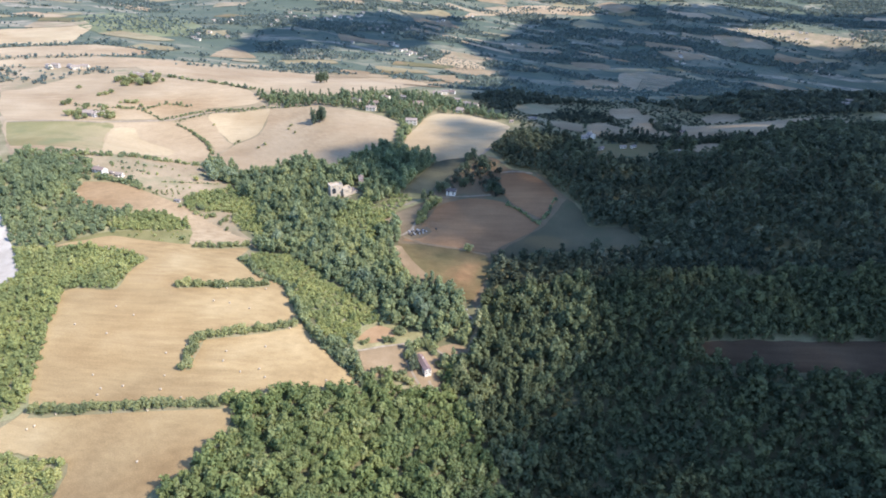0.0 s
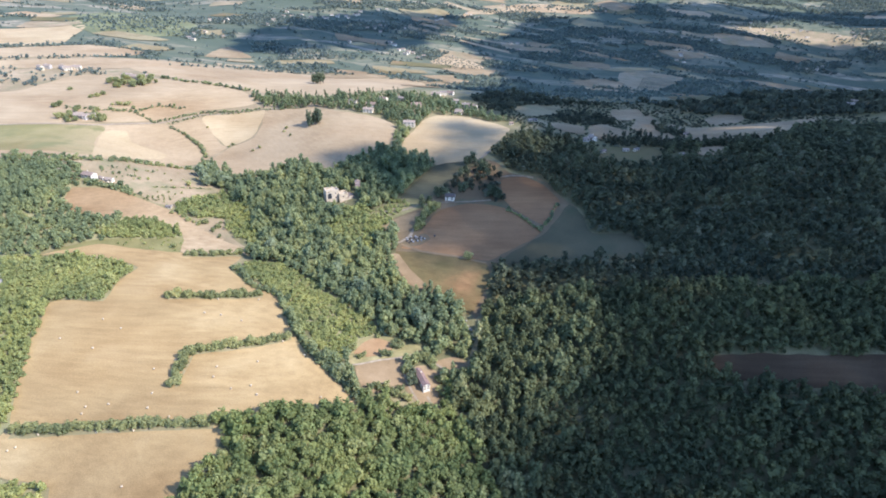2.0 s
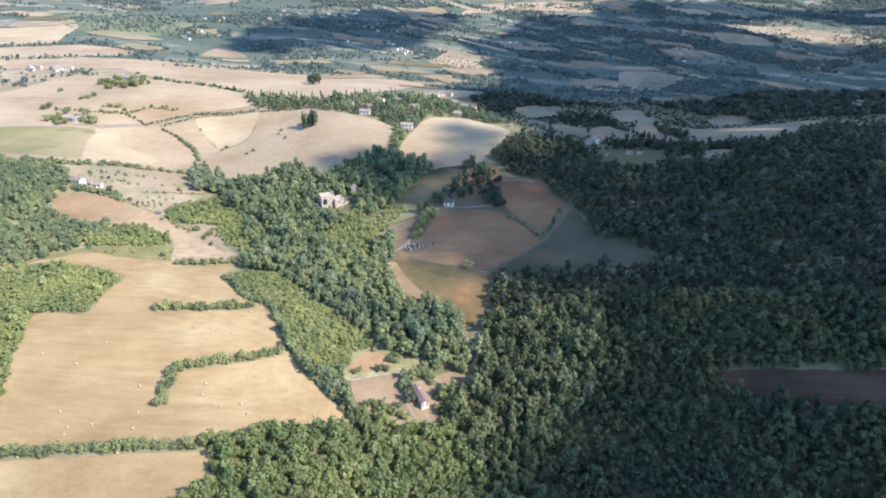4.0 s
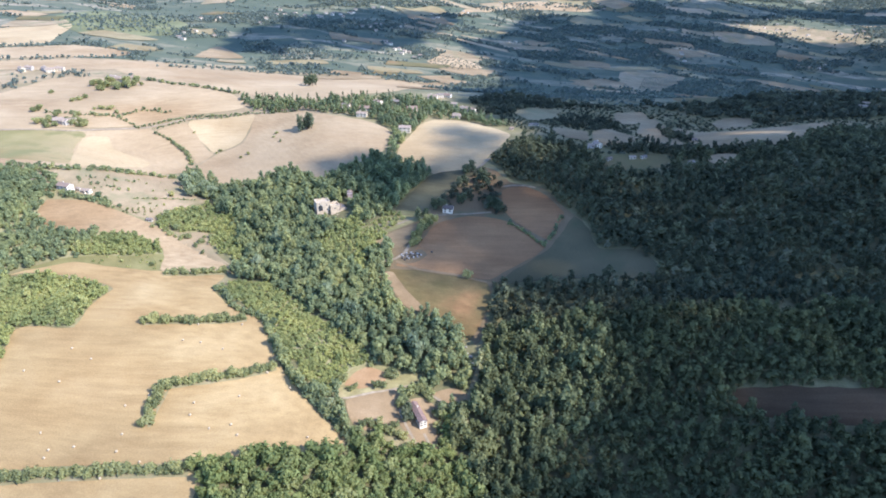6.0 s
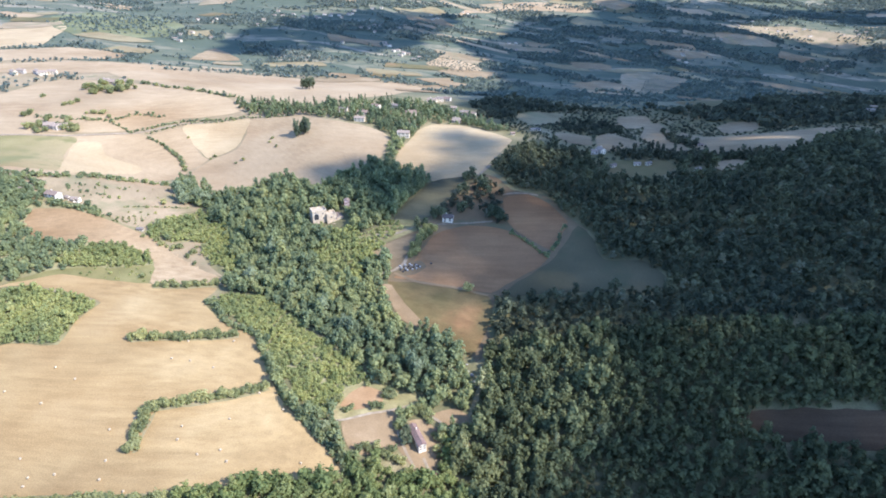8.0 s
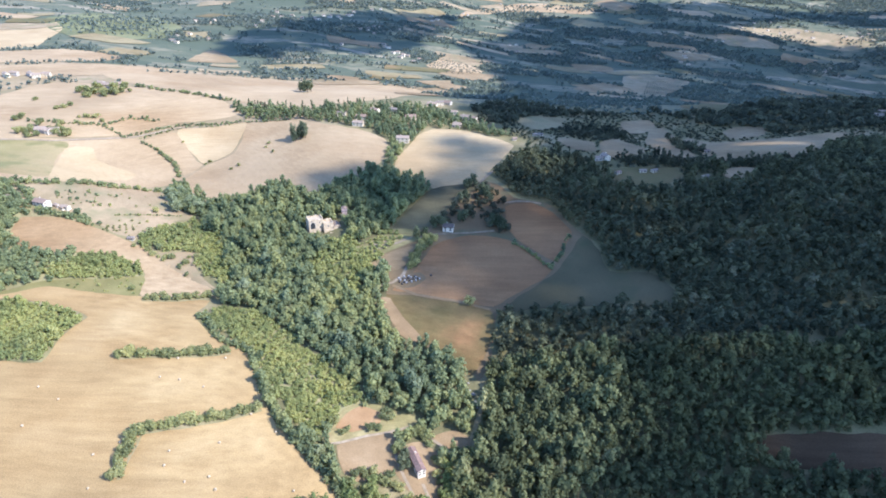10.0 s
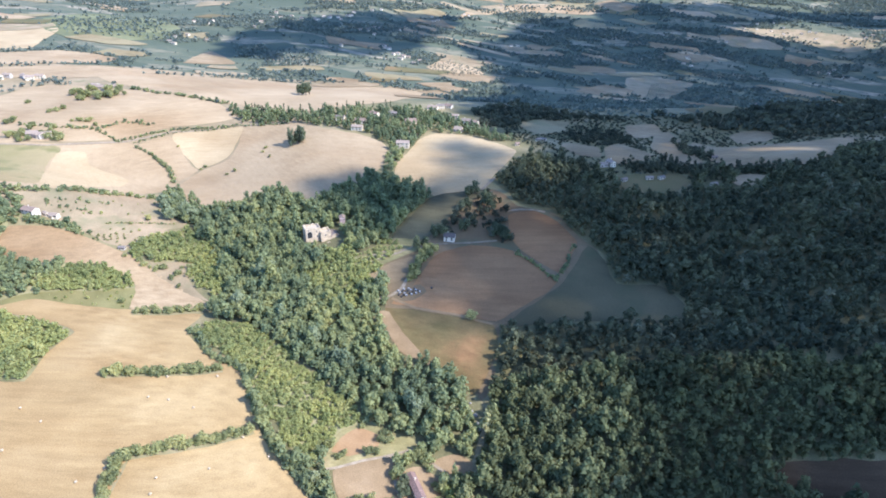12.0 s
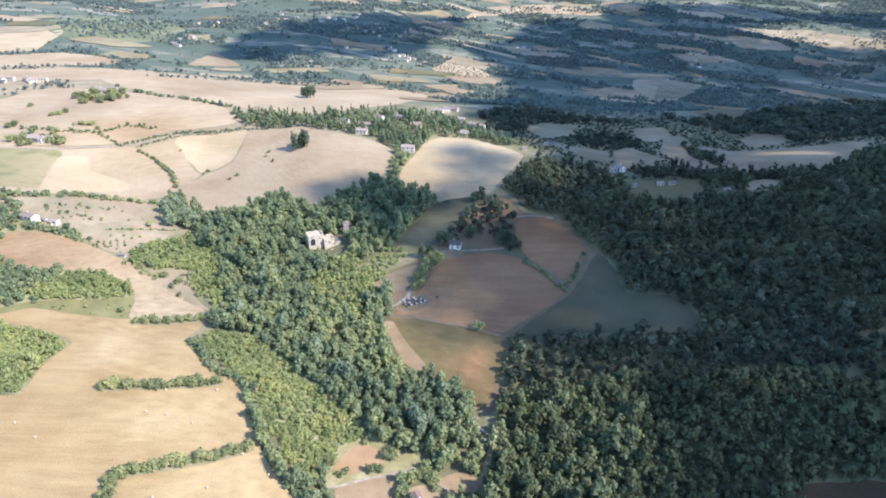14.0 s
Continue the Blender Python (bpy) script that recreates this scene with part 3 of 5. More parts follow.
def crown(seed, lumps, leaves, leaf_size, tall=1.0, taper=0.0):
    """A crown about 2 wide and 2*tall high, standing on z = 0: solid cores under a ragged skin of leaf clumps."""
    r = np.random.RandomState(seed)
    c, rad = [], []
    lean = r.uniform(-0.12, 0.12, 2)
    for k in range(lumps):
        zz = 0.3 + 1.25 * (k + r.uniform(0.1, 0.9)) / lumps if lumps > 2 else r.uniform(0.5, 0.9)
        shrink = 1 - taper * (zz / 2) ** 1.2
        a, d = k * 2.4 + r.uniform(-0.7, 0.7), r.uniform(0.15, 0.72) * (lumps > 1)
        c.append((d * math.cos(a) * shrink + lean[0] * zz, d * math.sin(a) * shrink + lean[1] * zz, zz * tall))
        rad.append(r.uniform(0.28, 0.56) * (0.35 + 0.65 * shrink))
    c, rad = np.array(c), np.array(rad)
    high = np.array((1, 1, max(1.0, tall) ** 0.7))
    V, F, n = [], [], 0
    for k in range(lumps):
        V.append(OCT_V * (1 + r.uniform(-0.25, 0.2, (6, 1))) * rad[k] * 0.86 * high + c[k])
        F.append(OCT_F + n)
        n += 6
    k = r.choice(lumps, leaves, p=rad ** 2 / (rad ** 2).sum())
    d = r.normal(size=(leaves, 3))
    d[:, 2] = np.abs(d[:, 2]) * 1.1 - 0.4
    d /= np.linalg.norm(d, axis=1)[:, None]
    p = c[k] + d * (rad[k] * r.uniform(0.6, 1.35, leaves))[:, None] * high
    nrm = d + r.normal(size=(leaves, 3)) * 0.4 + np.array((0, 0, 0.2))
    nrm /= np.linalg.norm(nrm, axis=1)[:, None]
    u = np.cross(nrm, r.normal(size=(leaves, 3)))
    u /= np.linalg.norm(u, axis=1)[:, None]
    w = np.cross(nrm, u)
    s = (leaf_size * r.uniform(0.5, 1.35, leaves))[:, None]
    tri = np.stack([p + u * s, p - u * s * 0.5 + w * s * 0.85 + nrm * s * 0.2, p - u * s * 0.5 - w * s * 0.85], 1)
    V.append(tri.reshape(-1, 3))
    F.append(n + np.arange(leaves * 3).reshape(-1, 3))
    return np.concatenate(V), np.concatenate(F)


def with_trunk(t, foot=0.5, thick=0.09):
    """Lifts a crown on a short tapered trunk."""
    v, f = t
    a = np.arange(5) * 6.283 / 5
    ring = np.stack([np.cos(a), np.sin(a), 0 * a], -1)
    tv = np.concatenate([ring * thick, ring * thick * 0.55 + (0.03, 0.02, foot + 0.6)])
    tf = [(k, (k + 1) % 5, 5 + (k + 1) % 5) for k in range(5)] + [(k, 5 + (k + 1) % 5, 5 + k) for k in range(5)]
    return np.concatenate([v + (0, 0, foot), tv]), np.concatenate([f, np.array(tf) + len(v)])


OAKS = [with_trunk(crown(s, 8, 150, 0.2, 0.95, 0.35), 0.25) for s in range(14)]
TALLS = [with_trunk(crown(40 + s, 8, 150, 0.19, 1.5, 0.8), 0.25) for s in range(10)]
BUSHES = [crown(80 + s, 4, 80, 0.24, 0.85, 0.2) for s in range(8)]
PLAIN_TREES = [with_trunk(crown(160 + s, 5, 66, 0.27, 1.4, 0.7), 0.1) for s in range(12)]
CLUMPS = [crown(120 + s, 2, 16, 0.42, 0.7) for s in range(8)]
FAR_CLUMPS = [crown(200 + s, 1, 3, 0.6, 0.75) for s in range(12)]


def grove(name, kinds, place, size, tall, tint, material, label, seed):
    """Many trees joined into one piece of woodland."""
    r = np.random.RandomState(seed)
    place, n = np.asarray(place), len(place)
    which, turn = r.randint(0, len(kinds), n), r.uniform(0, 6.283, n)
    z = land(place[:, 0], place[:, 1])
    V, F, T, base = [], [], [], 0
    for k, (v, f) in enumerate(kinds):
        m = np.flatnonzero(which == k)
        if not len(m):
            continue
        c, s = np.cos(turn[m])[:, None], np.sin(turn[m])[:, None]
        w = np.stack([(v[:, 0] * c - v[:, 1] * s) * size[m, None] + place[m, 0, None],
                      (v[:, 0] * s + v[:, 1] * c) * size[m, None] + place[m, 1, None],
                      v[:, 2] * (size * tall)[m, None] + z[m, None] - 0.2], -1)
        V.append(w.reshape(-1, 3))
        F.append((f[None] + (base + np.arange(len(m)) * len(v))[:, None, None]).reshape(-1, 3))
        T.append(np.repeat(tint[m], len(v)))
        base += len(m) * len(v)
    ob = new(name, mesh_of(name, np.concatenate(V), np.concatenate(F), material, np.concatenate(T)))
    return tagged(ob, label, "woodland", kind="stuff")


def scatter(poly, gap, seed, clear=(), margin=0.0):
    """Jittered places in an outline, outside the cleared outlines."""
    r = np.random.RandomState(seed)
    a = np.array(poly)
    lo, hi = a.min(0), a.max(0)
    px, py = np.meshgrid(np.arange(float(lo[0]), hi[0], gap), np.arange(lo[1], hi[1], gap * 0.87))
    px[1::2] += gap / 2
    px, py = (px + r.uniform(-0.42, 0.42, px.shape) * gap).ravel(), (py + r.uniform(-0.42, 0.42, py.shape) * gap).ravel()
    ok = inside(poly, px, py)
    for c in clear:
        for dx, dy in ((0, 0), (margin, 0), (-margin, 0), (0, margin), (0, -margin)):
            ok &= ~inside(c, px + dx, py + dy)
    return np.stack([px[ok], py[ok]], -1)


def in_sight(p, near=120.0):
    """Drops what lies far aside of the valley that the flight looks along."""
    return p[(np.abs(p[:, 0]) < 0.67 * (p[:, 1] + near + 75))]


CENTRE, RIGHT, SOUTH, WEST, ORCHARD, YOUNG = ([(-184, 522), (-211, 566), (-243, 583), (-280, 596), (-276, 614), (-242, 644), (-273, 666), (-301, 719), (-295, 749), (-240, 694), (-217, 705), (-197, 727), (-169, 724), (-137, 689), (-112, 691), (-83, 718), (-51, 717), (-11, 675), (-13, 652), (-33, 625), (-48, 589), (-58, 552), (-44, 535), (-41, 497), (-35, 476), (-14, 456), (10, 441), (24, 424), (30, 410), (21, 384), (9, 358), (-28, 355), (-37, 386), (-62, 383), (-66, 370), (-57, 349), (-54, 329), (-79, 360), (-111, 391), (-129, 433), (-156, 468)],
    [(36, 435), (43, 480), (84, 483), (170, 472), (185, 503), (142, 539), (142, 578), (123, 605), (105, 642), (75, 654), (68, 678), (56, 700), (98, 760), (145, 738), (182, 674), (236, 656), (263, 703), (360, 688), (506, 814), (642, 839), (499, 534), (280, 217), (113, 219), (-18, 211), (-24, 299), (9, 354), (24, 375)],
    [(-140, 305), (-55, 328), (-50, 355), (-32, 336), (-8, 336), (8, 369), (8, 338), (27, 304), (58, 216), (-139, 185), (-155, 241), (-140, 245), (-142, 256), (-132, 264), (-128, 277)],
    [(-516, 616), (-421, 643), (-385, 607), (-383, 578), (-347, 561), (-316, 567), (-256, 552), (-253, 536), (-311, 526), (-363, 497), (-307, 417), (-276, 311), (-290, 301), (-309, 279)],
    [(-317, 426), (-382, 423), (-432, 499), (-356, 489), (-331, 496), (-279, 480), (-263, 474), (-268, 452), (-266, 422)],
    [(-184, 492), (-161, 500), (-113, 470), (-67, 425), (-37, 400), (-63, 390), (-78, 374), (-89, 378), (-105, 396), (-123, 425), (-138, 448), (-161, 465)])
LOW_WEST, GLADE, THICKET, SHADED_WOOD = [(-302, 274), (-263, 274), (-226, 265), (-221, 239), (-226, 215), (-276, 219)], [(-103, 591), (-75, 590), (-46, 561), (-62, 537), (-67, 514), (-92, 521), (-112, 551)], [(-280, 596), (-276, 616), (-243, 647), (-213, 617), (-185, 567), (-178, 527), (-184, 522), (-211, 566), (-243, 583)], [(-121, 704), (-109, 719), (-80, 733), (-49, 722), (-13, 700), (-4, 678), (-23, 643), (-43, 626), (-67, 612), (-83, 635), (-106, 661)]
YOUNG, GLADE, THICKET, SHADED_WOOD = (ragged(o, 6, 13, 2.2 + k) for k, o in enumerate((YOUNG, GLADE, THICKET, SHADED_WOOD)))
HOMES = [[(-377, 626), (-358, 628)], [(-118.3, 616.6), (-102.6, 606.9), (-92.6, 634.1)], [(8, 596)], [(-45, 806)],
         [(180, 727), (172, 725)], [(-105, 890), (-106, 865), (-133, 904), (-40, 895), (-12, 980), (-1, 988), (11, 997), (22, 870), (34, 914), (42, 906), (17, 935), (-64, 924), (-90, 919)], [(90, 807), (118, 829), (125, 830), (185, 690), (211, 692), (223, 692), (305, 761), (268, 672)]]
CLEAR = list(FIELDS.values()) + [[(hx - 8, hy - 11), (hx + 8, hy - 11), (hx + 8, hy + 7), (hx - 8, hy + 7)] for home in HOMES for hx, hy in home] + [[(-46, 509), (-38, 508), (-26, 487), (-11, 463), (-12, 453), (-24, 456), (-40, 479)], [(17, 426), (22, 429), (28, 411), (26, 400), (21, 401)], [(-130, 628), (-109, 632), (-87, 612), (-91, 591), (-111, 599), (-126, 607)]]
UNDER = earth("undergrowth", (0.112, 0.1, 0.046), (0.152, 0.134, 0.062), (0.198, 0.168, 0.084), 0.05, None, 0, 0.8)
UNDER_YOUNG = earth("bramble", (0.21, 0.19, 0.088), (0.265, 0.235, 0.112), (0.32, 0.275, 0.145), 0.06, None, 0, 0.8)
for outline, cover in ((SOUTH, UNDER), (CENTRE, UNDER), (RIGHT, UNDER), (WEST, UNDER_YOUNG), (YOUNG, UNDER_YOUNG), (THICKET, UNDER_YOUNG), (GLADE, UNDER_YOUNG), (ORCHARD, UNDER_YOUNG), (LOW_WEST, UNDER_YOUNG)):
    lift = 0.07 if cover is UNDER else 0.1
    tagged(sheet("wood_floor", outline, cover, lift, 10, 3, 5.1), "leaf litter and brambles under the trees", "undergrowth", kind="structure")


def wood(name, poly, gap, lo, hi, kinds, material, label, seed, clear=CLEAR, margin=0.8, tall=1.0, tone=(0.0, 1.0)):
    p = in_sight(scatter(poly, gap, seed, clear, margin))
    r = np.random.RandomState(seed + 1)
    pick = r.uniform(size=len(p))
    size = r.uniform(lo, hi, len(p)) * np.where(pick > 0.88, 1.3, np.where(pick < 0.25, 0.72, 1.0))
    drift = np.array([noise.noise((a / 34, b / 34, seed)) * 0.38 + noise.noise((a / 13, b / 13, seed)) * 0.2 for a, b in p]) if len(p) else 0
    tint = np.clip(r.beta(2.5, 2.5, len(p)) + drift, 0, 1) * (tone[1] - tone[0]) + tone[0]
    return grove(name, kinds, p, size, tall * r.uniform(0.75, 1.3, len(p)), tint, material, label, seed + 2)


wood("south_wood", SOUTH, 5.6, 3.4, 5.2, OAKS, LEAVES, "dense green oak wood on the near slope", 10, tone=(0.1, 1))
wood("centre_wood", CENTRE, 5.4, 3.1, 5.5, OAKS[:10] + TALLS[:6], LEAVES_GREY, "dense mixed wood in the valley", 20, tone=(0.05, 1), clear=CLEAR + [YOUNG, GLADE, THICKET, SOUTH, SHADED_WOOD])
# Grey leaves held to their darker tones, painting cloud shade above the keep.
wood("shade_toned_wood", SHADED_WOOD, 5.6, 3.6, 5.4, OAKS + TALLS[:4], LEAVES_GREY, "wood above the stone keep, leaf tones darkened for cloud shade", 25, tone=(0, 0.5))
wood("young_wood", YOUNG, 3.1, 2.0, 3.0, BUSHES + OAKS[:3], LEAVES_YOUNG, "light green young wood beside the stubble", 30, tall=0.75, clear=CLEAR + [SOUTH])
wood("young_wood", GLADE, 3.8, 2.2, 3.6, BUSHES, LEAVES_YOUNG, "light green young trees below the tall house", 35, clear=CLEAR)
UPPER, LOWER = [(-200, 430), (900, 430), (900, 1000), (-200, 1000)], [(-200, 0), (900, 0), (900, 430), (-200, 430)]
wood("young_wood", THICKET, 3.6, 2.0, 3.4, BUSHES, LEAVES_YOUNG, "light green thicket beside the brown field", 37, clear=CLEAR)
# Cloud-shaded part of the near wood; shade is also painted through lower leaf tones.
SHADED_SLOPE = ragged([(73, 507), (99, 476), (115, 425), (122, 383), (103, 352), (78, 325), (58, 289), (40, 251), (24, 208), (113, 177), (281, 176), (476, 465)], 10, 16, 6.6)
wood("dark_wood", RIGHT, 5.4, 3.6, 5.8, OAKS[:3] + TALLS + TALLS[:5], LEAVES_SLOPE, "dense grey-green wood on the near hillside", 40, clear=CLEAR + [SOUTH, UPPER, SHADED_SLOPE])
wood("dark_wood", SHADED_SLOPE, 5.6, 3.4, 5.2, PLAIN_TREES, LEAVES_SLOPE, "dense wood on the near hillside, leaf tones darkened for cloud shade", 41, clear=CLEAR + [SOUTH, UPPER], tone=(0.0, 0.38))
# Upper hillside: leaf colour itself is darkened for the cloud shade.
wood("dark_wood", RIGHT, 6.8, 3.5, 5.2, PLAIN_TREES, LEAVES_HILL_SHADED, "dense wood on the far hillside, leaf colour darkened for cloud shade", 45, clear=CLEAR + [LOWER], tall=0.85)
NORTH_HALF, SOUTH_HALF = [(-900, 455), (0, 455), (0, 900), (-900, 900)], [(-900, 0), (0, 0), (0, 455), (-900, 455)]
TIP = ragged([(-330, 533), (-312, 560), (-300, 580), (-274, 566), (-245, 548), (-246, 530), (-279, 524), (-309, 527)], 6, 8, 4.4)
wood("young_wood", TIP, 3.6, 2.0, 3.3, BUSHES + OAKS[:3], LEAVES_YOUNG, "light green young trees at the wood's tip", 52)
wood("west_wood", WEST, 5.8, 3.0, 4.6, OAKS + BUSHES, LEAVES_GREY, "grey-green wood beside the brown field", 50, clear=CLEAR + [ORCHARD, SOUTH_HALF, TIP], tone=(0.1, 0.8))
wood("west_scrub", WEST, 4.0, 2.3, 3.8, BUSHES + OAKS[:4], LEAVES_YOUNG, "light green scrub beside the stubble field", 55, clear=CLEAR + [ORCHARD, NORTH_HALF], tone=(0.0, 0.7))
wood("scrub_wood", ORCHARD, 3.6, 2.2, 3.4, BUSHES, LEAVES_YOUNG, "light green scrub at the field's corner", 60)
wood("scrub_wood", LOW_WEST, 3.9, 2.3, 3.6, BUSHES, LEAVES_YOUNG, "light green scrub beside the stubble", 70)
wood("dry_scrub", [(-382, 643), (-353, 676), (-290, 711), (-262, 669), (-276, 627), (-219, 628), (-218, 588), (-267, 605), (-313, 606), (-324, 613), (-358, 628)], 19.0, 0.7, 1.9, BUSHES, LEAVES_YOUNG, "scattered low bushes in dry grass", 77, clear=[FIELDS["brown"]])
wood("terrace_scrub", [(-70, 560), (-72, 580), (-52, 597), (-30, 600), (-34, 596), (-30, 588), (-44, 573), (-56, 563)], 4.6, 1.0, 3.0, BUSHES, LEAVES_YOUNG, "low green scrub on small terraces", 78, clear=[])
wood("verge_scrub", [(-328, 522), (-297, 537), (-274, 547), (-251, 537), (-236, 513), (-282, 514), (-317, 520)], 8.0, 0.6, 1.5, BUSHES, LEAVES_YOUNG, "low green scrub below the brown field", 79, clear=[])
wood("farm_wood", [(-457, 658), (-427, 665), (-398, 646), (-380, 618), (-356, 625), (-328, 617), (-318, 604), (-361, 614), (-385, 609), (-393, 583), (-404, 565), (-432, 562), (-492, 658)], 6.0, 2.8, 4.6, OAKS + BUSHES, LEAVES_GREY, "grey-green trees round the white farm", 75, tone=(0.05, 0.75))
wood("knoll_wood", [(-14, 603), (8, 631), (18, 690), (28, 702), (40, 696), (33, 668), (48, 674), (64, 648), (69, 597), (58, 588), (48, 600), (35, 618), (18, 606)], 7.4, 1.8, 4.2, OAKS + BUSHES, LEAVES_SHADED, "dark trees on a knoll", 80)
wood("hamlet_wood", [(-308, 979), (-253, 966), (-196, 935), (-114, 936), (-16, 961), (40, 892), (88, 830), (59, 822), (-15, 867), (-35, 797), (-57, 814), (-105, 857), (-173, 896), (-269, 928)], 7.0, 2.8, 4.6, PLAIN_TREES + TALLS[:3], LEAVES_GREY, "grey-green trees and cypresses round the hamlet", 90, tone=(0, 0.55))
wood("house_wood", [(-63, 803), (-32, 829), (-31, 787), (-49, 758), (-53, 714), (-62, 723)], 7.0, 3.0, 4.5, OAKS, LEAVES_GREY, "trees beside the cream house", 100)
wood("ridge_trees", [(162, 890), (212, 922), (254, 907), (243, 855), (189, 818), (154, 827)], 8.0, 2.6, 4.0, BUSHES, LEAVES_SHADED, "scattered dark trees round far farms", 130, margin=0)
wood("ridge_trees", [(188, 729), (221, 730), (270, 721), (326, 720), (367, 702), (354, 682), (260, 694), (201, 704)], 7.0, 3.0, 4.6, BUSHES + PLAIN_TREES, LEAVES_SHADED, "band of dark trees below the ridge fields", 140, margin=0)
wood("ridge_trees", [(310, 904), (316, 865), (307, 771), (286, 738), (287, 810)], 7.0, 2.6, 4.4, BUSHES, LEAVES_SHADED, "line of dark trees between the ridge fields", 150, clear=[], margin=0)
wood("ridge_scrub", [(84, 957), (176, 1001), (313, 1015), (391, 939), (572, 928), (622, 896), (633, 831), (379, 695), (312, 677), (244, 685), (192, 696), (143, 735), (105, 789), (81, 837)], 7.6, 1.8, 3.4, CLUMPS, LEAVES_SHADED, "dark scrub and trees round the ridge fields", 160, margin=1.5, tall=0.8)
wood("far_wood", [(317, 1026), (364, 980), (401, 941), (436, 946), (451, 891), (575, 902), (690, 906), (1532, 1972), (1078, 1784), (520, 1073), (425, 1023)], 11.0, 5.5, 8.0, CLUMPS, LEAVES_SHADED, "far dark wood beyond the ridge", 110)
wood("far_wood", [(43, 981), (113, 1070), (194, 1001), (279, 987), (189, 972), (96, 903), (56, 895)], 10.0, 5.0, 7.0, CLUMPS, LEAVES_SHADED, "far dark wood below the hamlet", 120)

# far country: woods, hedges and single trees as the lie of the land has them
r = np.random.RandomState(7)
p = np.stack([r.uniform(-2600, 2600, 190000), 1000 + 2600 * r.uniform(0, 1, 190000) ** 0.9], -1)
p = in_sight(p, 120)
f = np.array([noise.noise((a / 300 + b / 900, b / 190, 3.3)) + 0.5 * noise.noise((a / 95, b / 75, 8.1)) + 0.3 * noise.noise((a / 40, b / 40, 2.2)) for a, b in p])
line = np.abs(np.array([noise.noise((a / 170 + b / 500, b / 130, 5.5)) for a, b in p]))
keep = (f > np.where(p[:, 0] > 0.12 * p[:, 1], 0.06, 0.19)) | ((line < 0.022) & (r.uniform(size=len(p)) < 0.8)) | (r.uniform(size=len(p)) < 0.015)
p = p[keep]
thin = [o for key, o in FIELDS.items() if key in ("far_green", "ridge", "ridge2")]
for c in CLEAR:
    p = p[~inside(c, p[:, 0], p[:, 1]) | ((r.uniform(size=len(p)) < 0.4) if c in thin else False)]
size = r.uniform(2.4, 6.4, len(p)) * (0.7 + p[:, 1] / 4000)
grove("far_woodland", FAR_CLUMPS, p, size, r.uniform(0.7, 1.2, len(p)), r.beta(2, 2, len(p)), LEAVES_HAZED, "far woods, hedges and scattered trees", 8)

# ==== single trees and hedges ====
def part(name, data, parent, label=""):
    ob = new(name, data)
    ob.parent = parent
    return tagged(ob, label)


def trunk_mesh(name, tall, thick, seed):
    """A tapered trunk that forks into limbs."""
    bm = bmesh.new()
    r = random.Random(seed)

    def limb(a, b, ra, rb):
        d = (b - a).normalized()
        u = d.orthogonal().normalized()
        w = d.cross(u)
        rings = [[bm.verts.new(p + (u * math.cos(k * 1.047) + w * math.sin(k * 1.047)) * q) for k in range(6)] for p, q in ((a, ra), (b, rb))]
        for k in range(6):
            bm.faces.new((rings[0][k], rings[0][(k + 1) % 6], rings[1][(k + 1) % 6], rings[1][k]))
    fork = Vector((r.uniform(-0.05, 0.05), r.uniform(-0.05, 0.05), tall))
    limb(Vector((0, 0, -0.1)), fork, thick, thick * 0.7)
    for k in range(4):
        a = k * 1.57 + r.uniform(0, 1)
        limb(fork, fork + Vector((math.cos(a) * 0.4, math.sin(a) * 0.4, r.uniform(0.4, 0.7))), thick * 0.55, thick * 0.2)
    me = bpy.data.meshes.new(name)
    bm.to_mesh(me)
    bm.free()
    me.materials.append(BARK)
    return me


PLANTS = {}


def plant(kind, x, y, size, tall=1.0, label="", group=""):
    """A tree, shrub or cypress of its own, as a trunk and a crown."""
    variant = random.randrange(4)
    m = pose(x, y, height(x, y) - 0.05, 0, 0, random.uniform(0, 360)) @ Matrix.Diagonal((size, size, size * tall, 1))
    key = (kind, variant)
    if key in PLANTS:
        ob = copy_thing(PLANTS[key], Matrix.Identity(4))
        ob.matrix_basis = m
        return tagged(ob, label, group=group)
    shape = {"tree": (10, 320, 0.15, 0.9, 0.0, 0.15, 0.1), "shrub": (6, 190, 0.2, 0.72, 0.0, 0.1, 0.08), "cypress": (5, 150, 0.17, 2.4, 0.8, 0.3, 0.12), "dark_tree": (11, 340, 0.15, 1.25, 0.5, 0.2, 0.1), "silver_tree": (12, 420, 0.14, 1.1, 0.2, 0.2, 0.1)}[kind]
    lumps, leaves, leaf_size, high, taper, foot, thick = shape
    ob = tagged(new(kind), label, kind.replace("dark_", "").replace("silver_", ""), group)
    v, f = crown(300 + variant * 7 + len(kind), lumps, leaves, leaf_size, high, taper)
    part("trunk", trunk_mesh("trunk", foot + 0.3, thick, variant), ob)
    part("crown", mesh_of("crown", v + (0, 0, foot), f, {"dark_tree": LEAVES_ONE_DARK, "cypress": LEAVES_ONE_DARK, "silver_tree": LEAVES_SILVER}.get(kind, LEAVES_ONE)), ob)
    ob.matrix_basis = m
    PLANTS[key] = ob
    return ob


def along(line, gap, sway, seed):
    """Uneven places along a line."""
    r, out = random.Random(seed), []
    for (x1, y1), (x2, y2) in zip(line, line[1:]):
        d = math.hypot(x2 - x1, y2 - y1)
        n = max(1, round(d / gap))
        out += [(x1 + (x2 - x1) * (k + r.random()) / n + r.uniform(-sway, sway), y1 + (y2 - y1) * (k + r.random()) / n + r.uniform(-sway, sway)) for k in range(n)]
    return out


